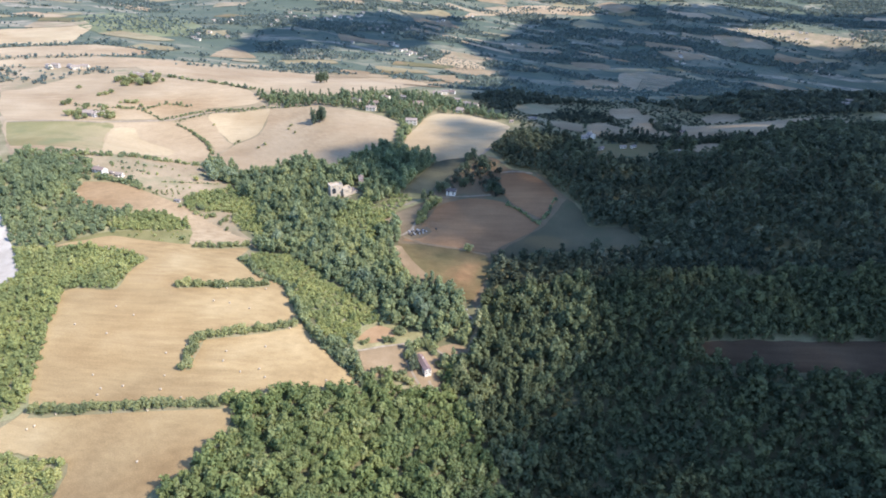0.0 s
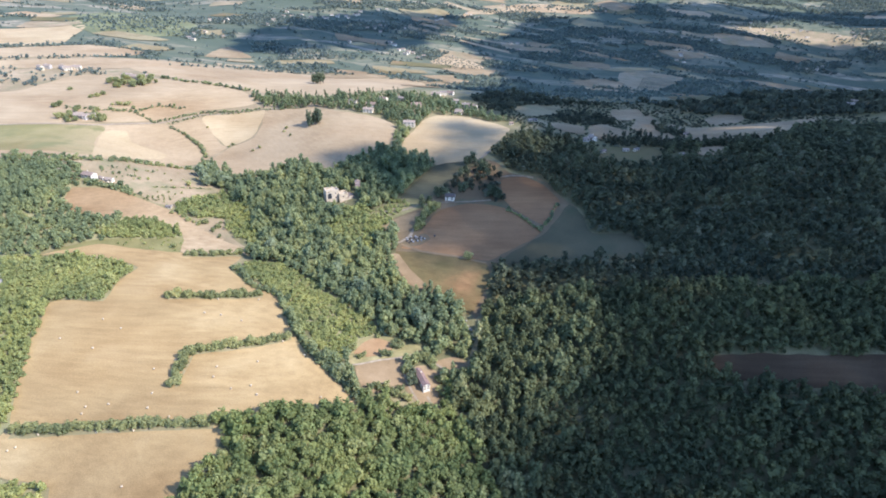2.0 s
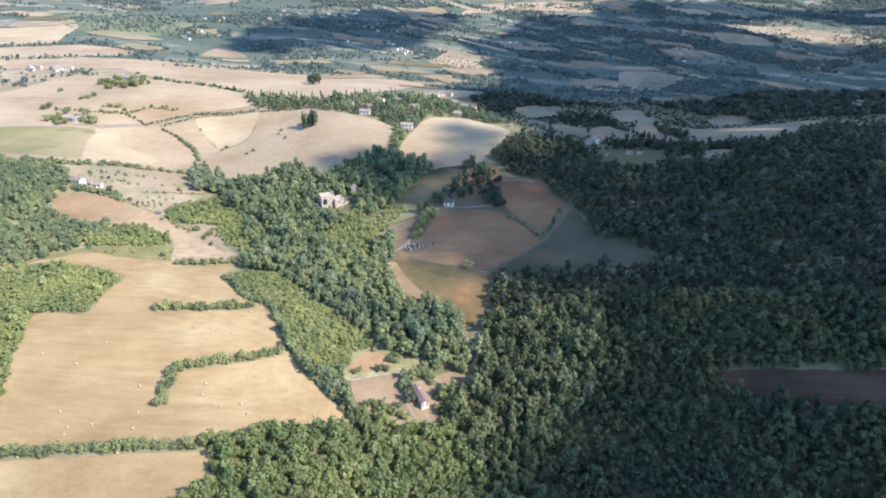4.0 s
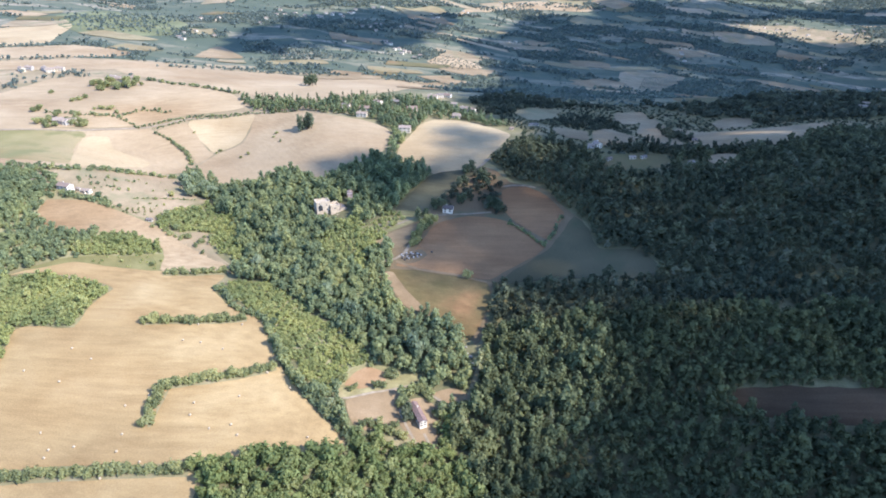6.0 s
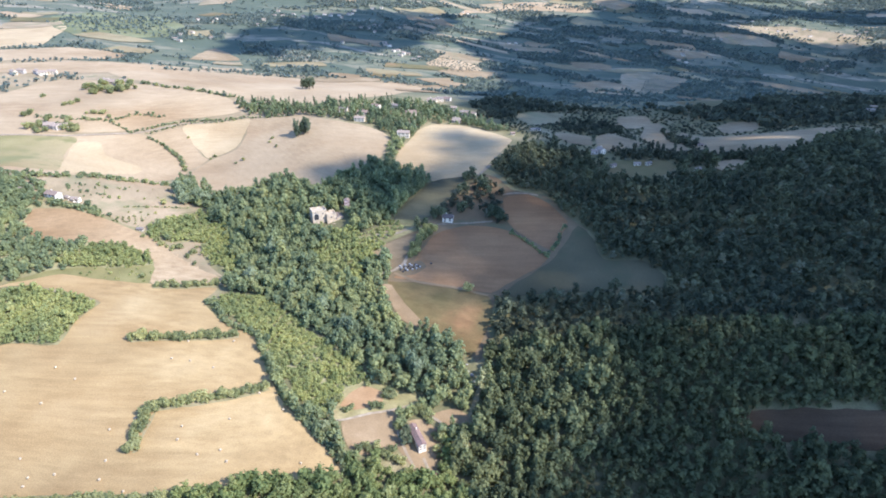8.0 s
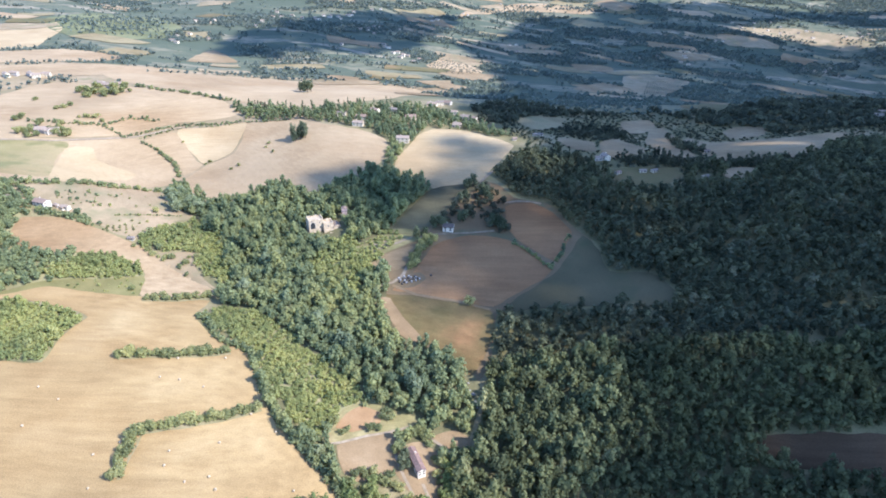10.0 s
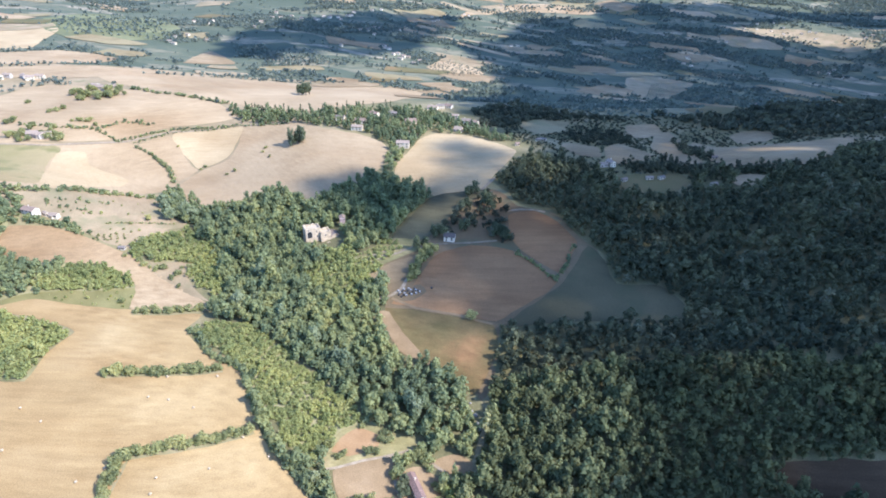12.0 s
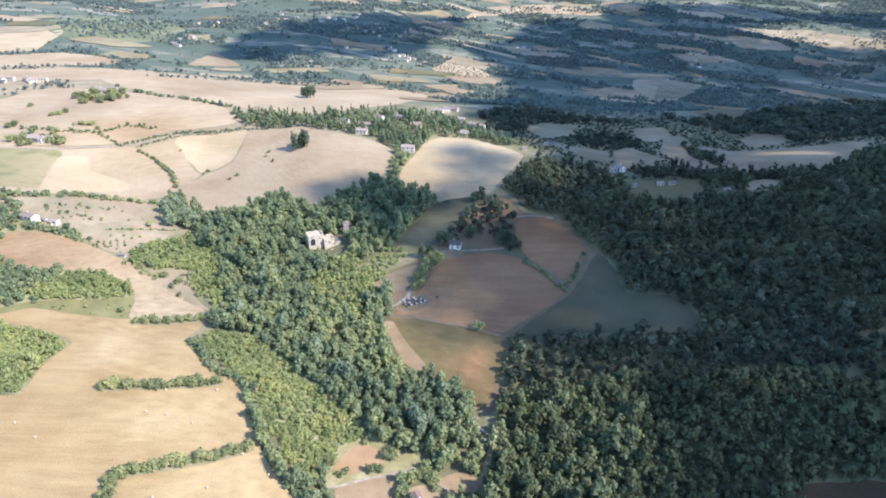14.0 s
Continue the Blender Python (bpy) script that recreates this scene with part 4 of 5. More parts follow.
def hedge(line, gap, lo, hi, label, group, sway=1.2, tall=1.0, seed=1):
    for x, y in along(line, gap, sway, seed):
        plant("shrub", x, y, random.uniform(lo, hi), tall * random.uniform(0.85, 1.2), label, group)


def hedge_strip(name, line, gap, lo, hi, label, seed, sway=1.5):
    p = np.array(along(line, gap, sway, seed))
    q = np.random.RandomState(seed)
    grove(name, BUSHES, p, q.uniform(lo, hi, len(p)), q.uniform(0.7, 1.2, len(p)), q.uniform(0, 1, len(p)), LEAVES_GREY, label, seed)


hedge([(-182, 366), (-168, 370), (-151, 374), (-131, 382), (-113, 392)], 2.3, 2.4, 4.1, "green hedge shrub in the stubble field", "hedge in the stubble field", seed=2)
hedge([(-179, 364), (-179, 349), (-179, 334)], 1.9, 2.6, 4.3, "green hedge shrub in the stubble field", "hedge in the stubble field", 2.0, seed=3)
hedge([(-218, 429), (-199, 433), (-181, 435), (-160, 439), (-147, 443)], 2.4, 2.6, 4.4, "green shrub in a strip amid stubble", "shrub strip in the stubble", seed=4)
hedge([(-272, 306), (-247, 306), (-215, 305), (-192, 304), (-165, 303), (-140, 303)], 2.3, 2.3, 4.0, "green hedge shrub between two stubble fields", "hedge between stubble fields", 1.8, seed=5)
hedge([(-236, 507), (-225, 508), (-209, 510), (-185, 517)], 2.8, 2.0, 3.8, "green shrub below the brown field", "shrubs below the brown field", seed=6)
hedge([(-23, 541), (-18, 559), (-13, 572), (-6, 582)], 1.8, 2.6, 4.2, "dark green shrub beside the red field", "hedge beside the red field", 3.0, 1.2, seed=7)
hedge_strip("hedgerow", [(65, 577), (81, 559), (94, 539)], 1.4, 1.0, 2.3, "low scrubby hedge across the red field", 8)
hedge_strip("hedgerow", [(92, 538), (102, 551), (110, 574), (117, 592)], 3.0, 1.2, 2.6, "scrubby trees along the small red field", 18, 2.0)
hedge_strip("wood_edge", [(-187, 490), (-158, 456), (-133, 444), (-113, 405), (-99, 382), (-77, 360), (-51, 332)], 1.8, 2.0, 3.6, "dark shrubby edge of the wood along the stubble", 17, 2.0)
for k in range(15):
    (ax, ay), (bx, by) = [(450, 1441), (542, 1688)]
    q = k / 14
    row = [(ax + 95 * q, ay + 70 * q), (bx + 95 * q, by + 20 * q)]
    if k == 0:
        VINES = []
    VINES += along(row, 4.5, 0.8, 30 + k)
VINES = np.array(VINES)
grove("vine_rows", CLUMPS, VINES, np.full(len(VINES), 1.5), np.full(len(VINES), 0.8), np.linspace(0, 1, len(VINES)), LEAVES_HAZED, "straight rows of vines on a far slope", 31)
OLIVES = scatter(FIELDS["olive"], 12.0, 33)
grove("olive_grove", CLUMPS, OLIVES, np.full(len(OLIVES), 2.6), np.full(len(OLIVES), 0.9), np.linspace(0, 1, len(OLIVES)), LEAVES_HAZED, "olive trees in rows on a pale plot", 34)
hedge_strip("hedgerow", [(-385, 854), (-360, 842), (-328, 811), (-310, 776)], 2.4, 1.5, 3.4, "hedge of low bushes along a field edge", 9)
hedge_strip("hedgerow", [(-408, 857), (-377, 890), (-345, 910), (-276, 923), (-207, 909)], 2.4, 1.2, 2.6, "roadside hedge on the upland", 10)
hedge_strip("hedgerow", [(-392, 860), (-368, 887), (-340, 906), (-275, 918)], 3.0, 1.0, 2.2, "roadside hedge on the upland", 11)
hedge_strip("hedgerow", [(-427, 665), (-402, 671), (-372, 692), (-338, 708), (-295, 722)], 2.2, 2.0, 4.0, "broad bushy hedge below the pale fields", 12, 4.0)
hedge_strip("hedgerow", [(-478, 1057), (-430, 1032), (-382, 1021), (-310, 1001)], 4.5, 2.2, 4.2, "row of trees along the long field", 13, 3.0)
hedge_strip("hedgerow", [(-444, 878), (-420, 865), (-408, 857)], 3.0, 1.5, 2.6, "short hedge on the upland", 14)
hedge_strip("hedgerow", [(-538, 878), (-483, 875), (-444, 878), (-421, 906), (-385, 909)], 3.0, 1.4, 3.6, "curved line of bushes on the upland", 15, 2.5)
hedge_strip("hedgerow", [(-316, 634), (-289, 648), (-261, 656)], 2.2, 1.0, 1.7, "straight low row of young trees", 16, 0.3)


def stand(kind, places, lo, hi, tall, label, group=""):
    for x, y in places:
        plant(kind, x, y, random.uniform(lo, hi), tall * random.uniform(0.9, 1.15), label, group)


stand("tree", [(-528, 836), (-516, 832), (-515, 842), (-502, 832), (-494, 848), (-483, 841), (-481, 851), (-471, 840), (-471, 848), (-492, 862), (-520, 872), (-560, 882), (-555, 887)], 4.0, 6.0, 0.9, "grey-green tree round the upland farm", "trees round the upland farm")
stand("tree", [(-545, 1023), (-530, 1011), (-515, 1002), (-509, 1009), (-497, 997), (-489, 1001), (-480, 997), (-477, 1009), (-530, 1038), (-503, 1037), (-486, 1038), (-513, 984)], 5.0, 7.0, 0.9, "grey-green tree round the hilltop houses", "trees round the hilltop houses")
stand("tree", [(x + random.uniform(-9, 9), y + random.uniform(-9, 9)) for x, y in [(-528, 836), (-516, 832), (-515, 842), (-502, 832), (-494, 848), (-483, 841), (-481, 851), (-471, 840), (-471, 848), (-492, 862), (-520, 872), (-560, 882), (-555, 887)]], 3.5, 5.0, 0.9, "grey-green tree round the upland farm", "trees round the upland farm")
stand("tree", [(x + random.uniform(-9, 9), y + random.uniform(-12, 9)) for x, y in [(-545, 1023), (-530, 1011), (-515, 1002), (-509, 1009), (-497, 997), (-489, 1001), (-480, 997), (-477, 1009), (-530, 1038), (-503, 1037), (-486, 1038), (-513, 984)]], 4.0, 6.0, 0.9, "grey-green tree round the hilltop houses", "trees round the hilltop houses")
stand("shrub", [(-529, 926), (-523, 931), (-519, 942), (-482, 895), (-472, 897), (-462, 897), (-449, 888), (-587, 976)], 3.0, 5.5, 0.8, "bushy shrub on the tan upland", "shrubs on the upland")
stand("dark_tree", [(x + u, y + v) for x, y in [(-177, 841), (-180, 846)] for u, v in ((0, 0), (6, 1), (-6, -3))], 4.2, 6.4, 1.4, "tall dark tree standing in the tan field", "lone trees in the tan field")
stand("dark_tree", [(-226, 1080), (-218, 1067), (-212, 1068), (-208, 1078), (-221, 1101)], 5.5, 6.5, 1.2, "dark tree of a small copse in stubble", "copse in the long field")
stand("shrub", [(-220, 848), (-222, 839), (-209, 823), (-247, 803), (-254, 796), (-289, 823), (-293, 817), (-338, 868), (-293, 957)], 1.8, 2.8, 0.9, "small round bush in the tan field", "bushes in the tan field")
stand("tree", [(24, 494)], 4.6, 4.8, 0.8, "round green tree in the red field")
stand("dark_tree", [(30, 675), (26, 670), (34, 678), (46, 649), (42, 653), (49, 644), (49, 601), (57, 595), (54, 600), (25, 649), (20, 646)], 3.8, 5.4, 1.1, "dark tree on the knoll beside the lane", "trees on the knoll")
stand("dark_tree", [(-6, 599), (-1, 603), (3, 598), (19, 609), (24, 613), (-20, 581), (-14, 583), (50, 606), (56, 597)], 3.5, 5.0, 1.1, "dark tree beside the grey-roofed house", "trees by the grey-roofed house")
stand("tree", [(-66, 386), (-60, 378), (-57, 380), (-43, 383), (-39, 384), (-36, 393), (-30, 392), (-33, 397), (-48, 402), (-27, 369), (-16, 381), (-10, 380), (-13, 384), (-3, 365), (-1, 362), (1, 350), (-1, 354), (4, 360), (3, 369)], 2.4, 3.8, 0.9, "green tree in the farmyard clearing", "trees round the long house")
stand("tree", [(-48, 349), (-45, 352), (-42, 350), (-38, 352), (-34, 349), (-31, 346), (-26, 345), (-22, 343), (-28, 351), (-53, 344), (-8, 333), (2, 343), (-17, 336)], 2.6, 4.0, 0.9, "leafy tree along the yard's lower edge", "trees round the long house")
stand("dark_tree", [(-20, 363), (-22, 358), (-18, 357)], 3.2, 4.2, 1.0, "broad dark tree shading the farmhouse wall", "dark trees at the long house")
hedge_strip("hedgerow", [(-387, 610), (-374, 617), (-356, 616), (-340, 615), (-322, 611)], 1.8, 2.2, 3.6, "band of bushy trees below the white farm", 19, 3.0)
hedge_strip("hedgerow", [(-384, 652), (-366, 648), (-349, 648), (-336, 646)], 3.5, 1.0, 2.4, "scattered bushes along a dry bank", 20, 4.0)
hedge_strip("hedgerow", [(-378, 664), (-360, 662), (-345, 668), (-330, 676)], 4.0, 1.0, 2.2, "scattered bushes along a dry bank", 21, 4.0)
stand("tree", [(-286, 657)], 3.4, 3.6, 0.9, "round tree alone in dry grass")
stand("shrub", [(-265, 584), (-258, 579), (-246, 575), (-240, 576), (-226, 569), (-220, 580), (-251, 520), (-223, 515)], 2.8, 4.0, 0.9, "broad round bush at the dry clearing", "broad bushes at the dry clearing")
stand("shrub", [(-266, 584), (-260, 580), (-252, 576), (-246, 572), (-243, 580), (-228, 571), (-227, 580), (-229, 562), (-218, 550), (-279, 588)], 1.8, 3.0, 0.9, "round bush in the dry clearing", "bushes in the dry clearing")
stand("silver_tree", [(-276, 673), (-273, 684), (-261, 670), (-259, 679), (-249, 669), (-287, 695), (-269, 664), (-277, 704)], 5.6, 7.4, 1.05, "large grey-green tree at the wood's corner", "trees at the wood's corner")
stand("shrub", [(-313 + 4.6 * u + 1.8 * v, 612 + 2.6 * u - 3.4 * v) for u in range(5) for v in range(3)], 0.9, 1.4, 0.9, "small orchard tree in dry grass", "young orchard")
stand("shrub", [(-312, 612), (-308, 626), (-301, 621), (-298, 630), (-290, 628), (-302, 608), (-294, 608), (-290, 615), (-282, 616), (-313, 606), (-319, 612), (-289, 602)], 1.0, 1.6, 0.9, "small orchard tree in dry grass", "young orchard")
stand("silver_tree", [(-150, 560), (-143, 566), (-152, 570), (-138, 556), (-160, 520), (-70, 450), (-64, 446), (-20, 415), (-14, 410), (-90, 470), (-120, 500)], 5.0, 6.4, 1.3, "tall silver-green tree rising from the wood", "silver trees in the valley wood")
for x, y in along([(-281, 975), (-215, 946), (-147, 938), (-66, 955)], 9.0, 5.0, 21):
    plant("cypress", x, y, random.uniform(2.3, 3.1), random.uniform(0.9, 1.3), "slim dark cypress behind the hamlet", "cypresses of the hamlet")

# ==== tracks ====
def track(name, line, wide, material, label, lift=0.35):
    """A narrow way laid over the land."""
    p = [Vector(q) for q in line]
    fine = [p[0]]
    for a, b in zip(p, p[1:]):
        n = max(1, int((b - a).length / 5))
        fine += [a + (b - a) * (k + 1) / n for k in range(n)]
    left, right = [], []
    for k, q in enumerate(fine):
        d = (fine[min(k + 1, len(fine) - 1)] - fine[max(k - 1, 0)]).normalized()
        s = Vector((-d.y, d.x)) * wide * 0.5 * (1 + 0.25 * noise.noise((q.x * 0.2, q.y * 0.2, 4.0)))
        left.append(tuple(q + s))
        right.append(tuple(q - s))
    line = np.array(left + right)
    n = len(left)
    f = [(k, k + 1, n + k + 1) for k in range(n - 1)] + [(k, n + k + 1, n + k) for k in range(n - 1)]
    v = np.column_stack([line, land(line[:, 0], line[:, 1]) + lift])
    f = [t[::-1] for t in f]
    return tagged(new(name, mesh_of(name, v, f, material)), label, "track", kind="structure")


VERGE = earth("grass_verge", (0.2, 0.172, 0.082), (0.255, 0.212, 0.105), (0.315, 0.252, 0.14), 0.06, None, 0, 2.0)
for strip, wide in (([(-182, 366), (-168, 370), (-151, 374), (-131, 382), (-113, 392)], 7.5), ([(-179, 364), (-179, 349), (-179, 334)], 8.5), ([(-218, 429), (-199, 433), (-181, 435), (-160, 439), (-147, 443)], 7.0), ([(-272, 306), (-247, 306), (-215, 305), (-192, 304), (-165, 303), (-140, 303)], 9.0), ([(-236, 507), (-225, 508), (-209, 510), (-185, 517)], 8.0)):
    tagged(track("grass_verge", strip, wide, VERGE, "strip of green-brown grass under a hedge", 0.2), category="verge")
DUST = earth("dusty_track", (0.225, 0.172, 0.108), (0.285, 0.22, 0.142), (0.345, 0.275, 0.185), 0.25, None, 0, 2.5)
track("gravel_lane", [(-66, 369), (-60, 371), (-45, 378), (-29, 383), (-16, 388)], 1.9, DUST, "pale gravel lane into the farmyard")
track("gravel_drive", [(-26, 367), (-24, 361), (-20, 352), (-14, 341)], 1.8, DUST, "pale gravel drive beside the long house")
track("gravel_drive", [(-9, 349), (-6, 342), (-3, 337)], 2.0, DUST, "pale gravel drive below the gable")
track("gravel_lane", [(-8, 382), (0, 376), (9, 369)], 2.0, DUST, "dusty lane leaving the farmyard")
track("gravel_track", [(-60, 521), (-50, 521), (-39, 523), (-31, 530), (-27, 542), (-19, 561), (-12, 578)], 3.2, DUST, "pale gravel track at the clearing")
track("grass_track", [(-38, 520), (-18, 507), (11, 499), (39, 487)], 2.4, YARD, "worn grassy track below the red field")
track("gravel_lane", [(-26, 585), (-2, 589), (28, 591), (50, 595)], 2.4, DUST, "pale lane before the grey-roofed house")
track("upland_road", [(-592, 800), (-556, 809), (-478, 821), (-403, 859), (-357, 899), (-276, 922), (-187, 909)], 4.0, DUST, "narrow pale road across the upland", 0.6)
track("gravel_lane", [(63, 643), (75, 646), (88, 645), (99, 641)], 2.6, DUST, "pale stony strip above the small red field")
track("gravel_lane", [(-62, 558), (-42, 569), (-16, 584)], 2.5, DUST, "dusty lane along the bare plot")
for k in range(4):
    track("terrace_bank", [(-66 + 7 * k, 575 + 3.5 * k), (-52 + 7 * k, 571 + 3.5 * k), (-34 + 4 * k, 578 + 3 * k)], 1.1, DUST, "bare bank between grass terraces", 0.75)
track("gravel_lane", [(41, 684), (55, 708), (64, 713)], 3.5, DUST, "short pale lane at the wood's edge")

# ==== houses ====
TILE = [plain("roof_tile_red", (0.25, 0.175, 0.125), 0.35, 1.5, 0.9), plain("roof_tile_pink", (0.31, 0.235, 0.17), 0.3, 1.5, 0.9), plain("roof_tile_grey", (0.21, 0.17, 0.135), 0.3, 1.5, 0.9)]
WALLS = [plain("plaster_white", (0.72, 0.62, 0.46), 0.15, 0.6), plain("plaster_cream", (0.60, 0.50, 0.35), 0.25, 0.6), plain("stone_wall", (0.46, 0.4, 0.33), 0.3, 1.2)]
PANE = plain("window_pane", (0.04, 0.04, 0.04), 0.2, 1.0, 0.25)
SHUTTER = plain("shutter_wood", (0.16, 0.11, 0.07), 0.25, 2.0)
STONE = WALLS[2]


def block(sx, sy, sz, material, x=0, y=0, z=0, bevel=0.0, name="block"):
    """A box mesh that stands on z, with eased edges where asked."""
    bm = bmesh.new()
    bmesh.ops.create_cube(bm, size=1, matrix=Matrix.Translation((x, y, z + sz / 2)) @ Matrix.Diagonal((sx, sy, sz, 1)))
    if bevel:
        bmesh.ops.bevel(bm, geom=bm.edges[:], offset=bevel, segments=1, affect="EDGES")
    me = bpy.data.meshes.new(name)
    bm.to_mesh(me)
    bm.free()
    me.materials.append(material)
    return me


def gabled(wide, long, eave, ridge, material, name="wall"):
    """Walls with two gables, sunk a metre into the slope."""
    a, b = wide / 2, long / 2
    outline = [(-a, -1.5), (a, -1.5), (a, eave), (0, ridge), (-a, eave)]
    bm = bmesh.new()
    front = [bm.verts.new((x, -b, z)) for x, z in outline]
    back = [bm.verts.new((x, b, z)) for x, z in outline]
    bm.faces.new(front)
    bm.faces.new(back[::-1])
    for k in range(5):
        bm.faces.new((front[(k + 1) % 5], front[k], back[k], back[(k + 1) % 5]))
    me = bpy.data.meshes.new(name)
    bm.to_mesh(me)
    bm.free()
    me.materials.append(material)
    return me


def roof_mesh(wide, long, eave, ridge, material, over=0.45, thick=0.22):
    """Two tiled slopes with courses of ridged tiles, an overhang and some thickness."""
    bm = bmesh.new()
    slope = (ridge - eave) / (wide / 2)
    b = long / 2 + over
    for side in (-1, 1):
        x0, z0 = side * (wide / 2 + over), eave - slope * over + 0.05
        n = max(4, int(2 * b / 0.9))
        top, low = [], []
        for k in range(n * 2 + 1):
            y = -b + 2 * b * k / (n * 2)
            lift = 0.07 * (k % 2)
            top.append((bm.verts.new((x0, y, z0 + thick + lift)), bm.verts.new((0, y, ridge + 0.05 + thick + lift))))
        ends = [(bm.verts.new((x0, y, z0)), bm.verts.new((0, y, ridge + 0.05))) for y in (-b, b)]
        for p, q in zip(top, top[1:]):
            bm.faces.new((p[0], q[0], q[1], p[1]) if side > 0 else (q[0], p[0], p[1], q[1]))
        bm.faces.new((ends[0][0], ends[1][0], ends[1][1], ends[0][1]))
        bm.faces.new((ends[0][0], ends[0][1], top[0][1], top[0][0]))
        bm.faces.new((ends[1][0], ends[1][1], top[-1][1], top[-1][0]))
        bm.faces.new((ends[0][0], top[0][0], top[-1][0], ends[1][0]))
    bmesh.ops.recalc_face_normals(bm, faces=bm.faces[:])
    me = bpy.data.meshes.new("roof")
    bm.to_mesh(me)
    bm.free()
    me.materials.append(material)
    return me


WINDOW_MESHES = {}


def opening(parent, kind, x, y, z, turn, wide=0.95, high=1.3, near=True):
    """A window or door on a wall face: a frame standing proud, a dark pane or leaf set back in it, and shutters."""
    key = (kind, wide, high)
    if key not in WINDOW_MESHES:
        bm = bmesh.new()
        for sx, sz, cx_, cz in ((0.12, high + 0.24, -wide / 2 - 0.06, 0), (0.12, high + 0.24, wide / 2 + 0.06, 0), (wide, 0.12, 0, high / 2 + 0.06), (wide, 0.12, 0, -high / 2 - 0.06)):
            bmesh.ops.create_cube(bm, size=1, matrix=Matrix.Translation((cx_, -0.04, cz)) @ Matrix.Diagonal((sx, 0.1, sz, 1)))
        fm = bpy.data.meshes.new("frame")
        bm.to_mesh(fm)
        bm.free()
        fm.materials.append(STONE)
        WINDOW_MESHES[key] = (fm, block(wide, 0.05, high, PANE if kind == "window" else SHUTTER, 0, -0.02, -high / 2, name="pane"), block(wide * 0.5, 0.05, high, SHUTTER, 0, -0.05, -high / 2, name="shutter"))
    fm, pane, shutter = WINDOW_MESHES[key]
    ob = part(kind, fm, parent)
    ob.matrix_basis = pose(x, y, z, 0, 0, turn)
    part("pane" if kind == "window" else "door_leaf", pane, ob)
    if kind == "window" and near:
        for s in (-1, 1):
            part("shutter", shutter, ob).matrix_basis = pose(s * (wide * 0.75 + 0.1), 0, 0)


def house(x, y, turn, wide, long, eave, ridge, wall, tile, label, storeys=2, chimney=True, group="", name="house", columns=None, near=True):
    """A gabled house: walls, tiled roof, chimney, doors and shuttered windows on each side."""
    ob = tagged(new(name), label, "house", group)
    ob.matrix_basis = pose(x, y, height(x, y), 0, 0, turn)
    part("wall", gabled(wide, long, eave, ridge, wall), ob)
    roof = part("roof", roof_mesh(wide, long, eave, ridge, tile), ob)
    if chimney:
        part("chimney", block(0.7, 0.7, 1.5, wall, wide * 0.18, long * 0.2, ridge - 0.6, 0.04, "chimney"), roof)
    step = (eave - 0.6) / storeys
    columns = columns or max(2, int(long / 4))
    for s in range(storeys):
        z = 0.6 + step * (s + 0.5)
        for k in range(columns):
            v = -long / 2 + long * (k + 0.5) / columns
            for side, face in ((-1, -90), (1, 90)):
                if s == 0 and k == columns // 2:
                    opening(ob, "door", side * (wide / 2), v, 1.1, face, 1.1, 2.1)
                else:
                    opening(ob, "window", side * (wide / 2), v, z, face, near=near)
        for v, face in ((-long / 2, 0), (long / 2, 180)):
            for u in (-wide / 4, wide / 4):
                opening(ob, "window", u, v, z, face, 0.7, 0.95, near=near)
    return ob


(lx, ly), (mx, my) = [(-9.6, 352.6), (-17.0, 370.2)]
house((lx + mx) / 2, (ly + my) / 2, math.degrees(math.atan2(my - ly, mx - lx)) - 90, 4.9, 19.0, 4.4, 5.7, WALLS[0], plain("roof_tile_old", (0.235, 0.15, 0.115), 0.45, 1.2, 0.95), "long white farmhouse with a worn brown tile roof", 2)

(fx, fy), (f2x, f2y) = [(-377, 626), (-358, 628)]
house(fx, fy, 70, 8, 14, 5.4, 7.4, plain("plaster_worn", (0.62, 0.54, 0.43), 0.25, 0.5), TILE[0], "white farmhouse with a pale tile roof above a ploughed field")
house(f2x, f2y, 80, 5, 9, 3.0, 4.2, WALLS[0], TILE[1], "low white outbuilding beside the farm", 1, False, name="outbuilding")

(rx, ry), (r2x, r2y), (tx, ty) = [(-118.3, 616.6), (-102.6, 606.9), (-92.6, 634.1)]

def broken_top(wide, long, high, material, seed):
    """A thick-walled stone block with a worn, uneven top round a sunken roof terrace."""
    q, bm = random.Random(seed), bmesh.new()
    corners, n = ((-1, -1), (1, -1), (1, 1), (-1, 1)), 6
    ring = []
    for (ax, ay), (bx, by) in zip(corners, corners[1:] + corners[:1]):
        ring += [(ax + (bx - ax) * k / n, ay + (by - ay) * k / n) for k in range(n)]
    w, l_ = wide / 2, long / 2
    tops = [high + q.choice((-0.9, -0.4, 0, 0, 0.4)) + q.uniform(-0.15, 0.15) for p in ring]
    loops = [[bm.verts.new((x * w, y * l_, -2)) for x, y in ring],
             [bm.verts.new((x * w, y * l_, z)) for (x, y), z in zip(ring, tops)],
             [bm.verts.new((x * (w - 0.8), y * (l_ - 0.8), z)) for (x, y), z in zip(ring, tops)],
             [bm.verts.new((x * (w - 0.8), y * (l_ - 0.8), high - 1.6)) for x, y in ring]]
    for lo, up in zip(loops, loops[1:]):
        for k in range(len(ring)):
            m = (k + 1) % len(ring)
            bm.faces.new((lo[k], lo[m], up[m], up[k]))
    bm.faces.new(loops[3])
    me = bpy.data.meshes.new("wall")
    bm.to_mesh(me)
    bm.free()
    me.materials.append(material)
    return me


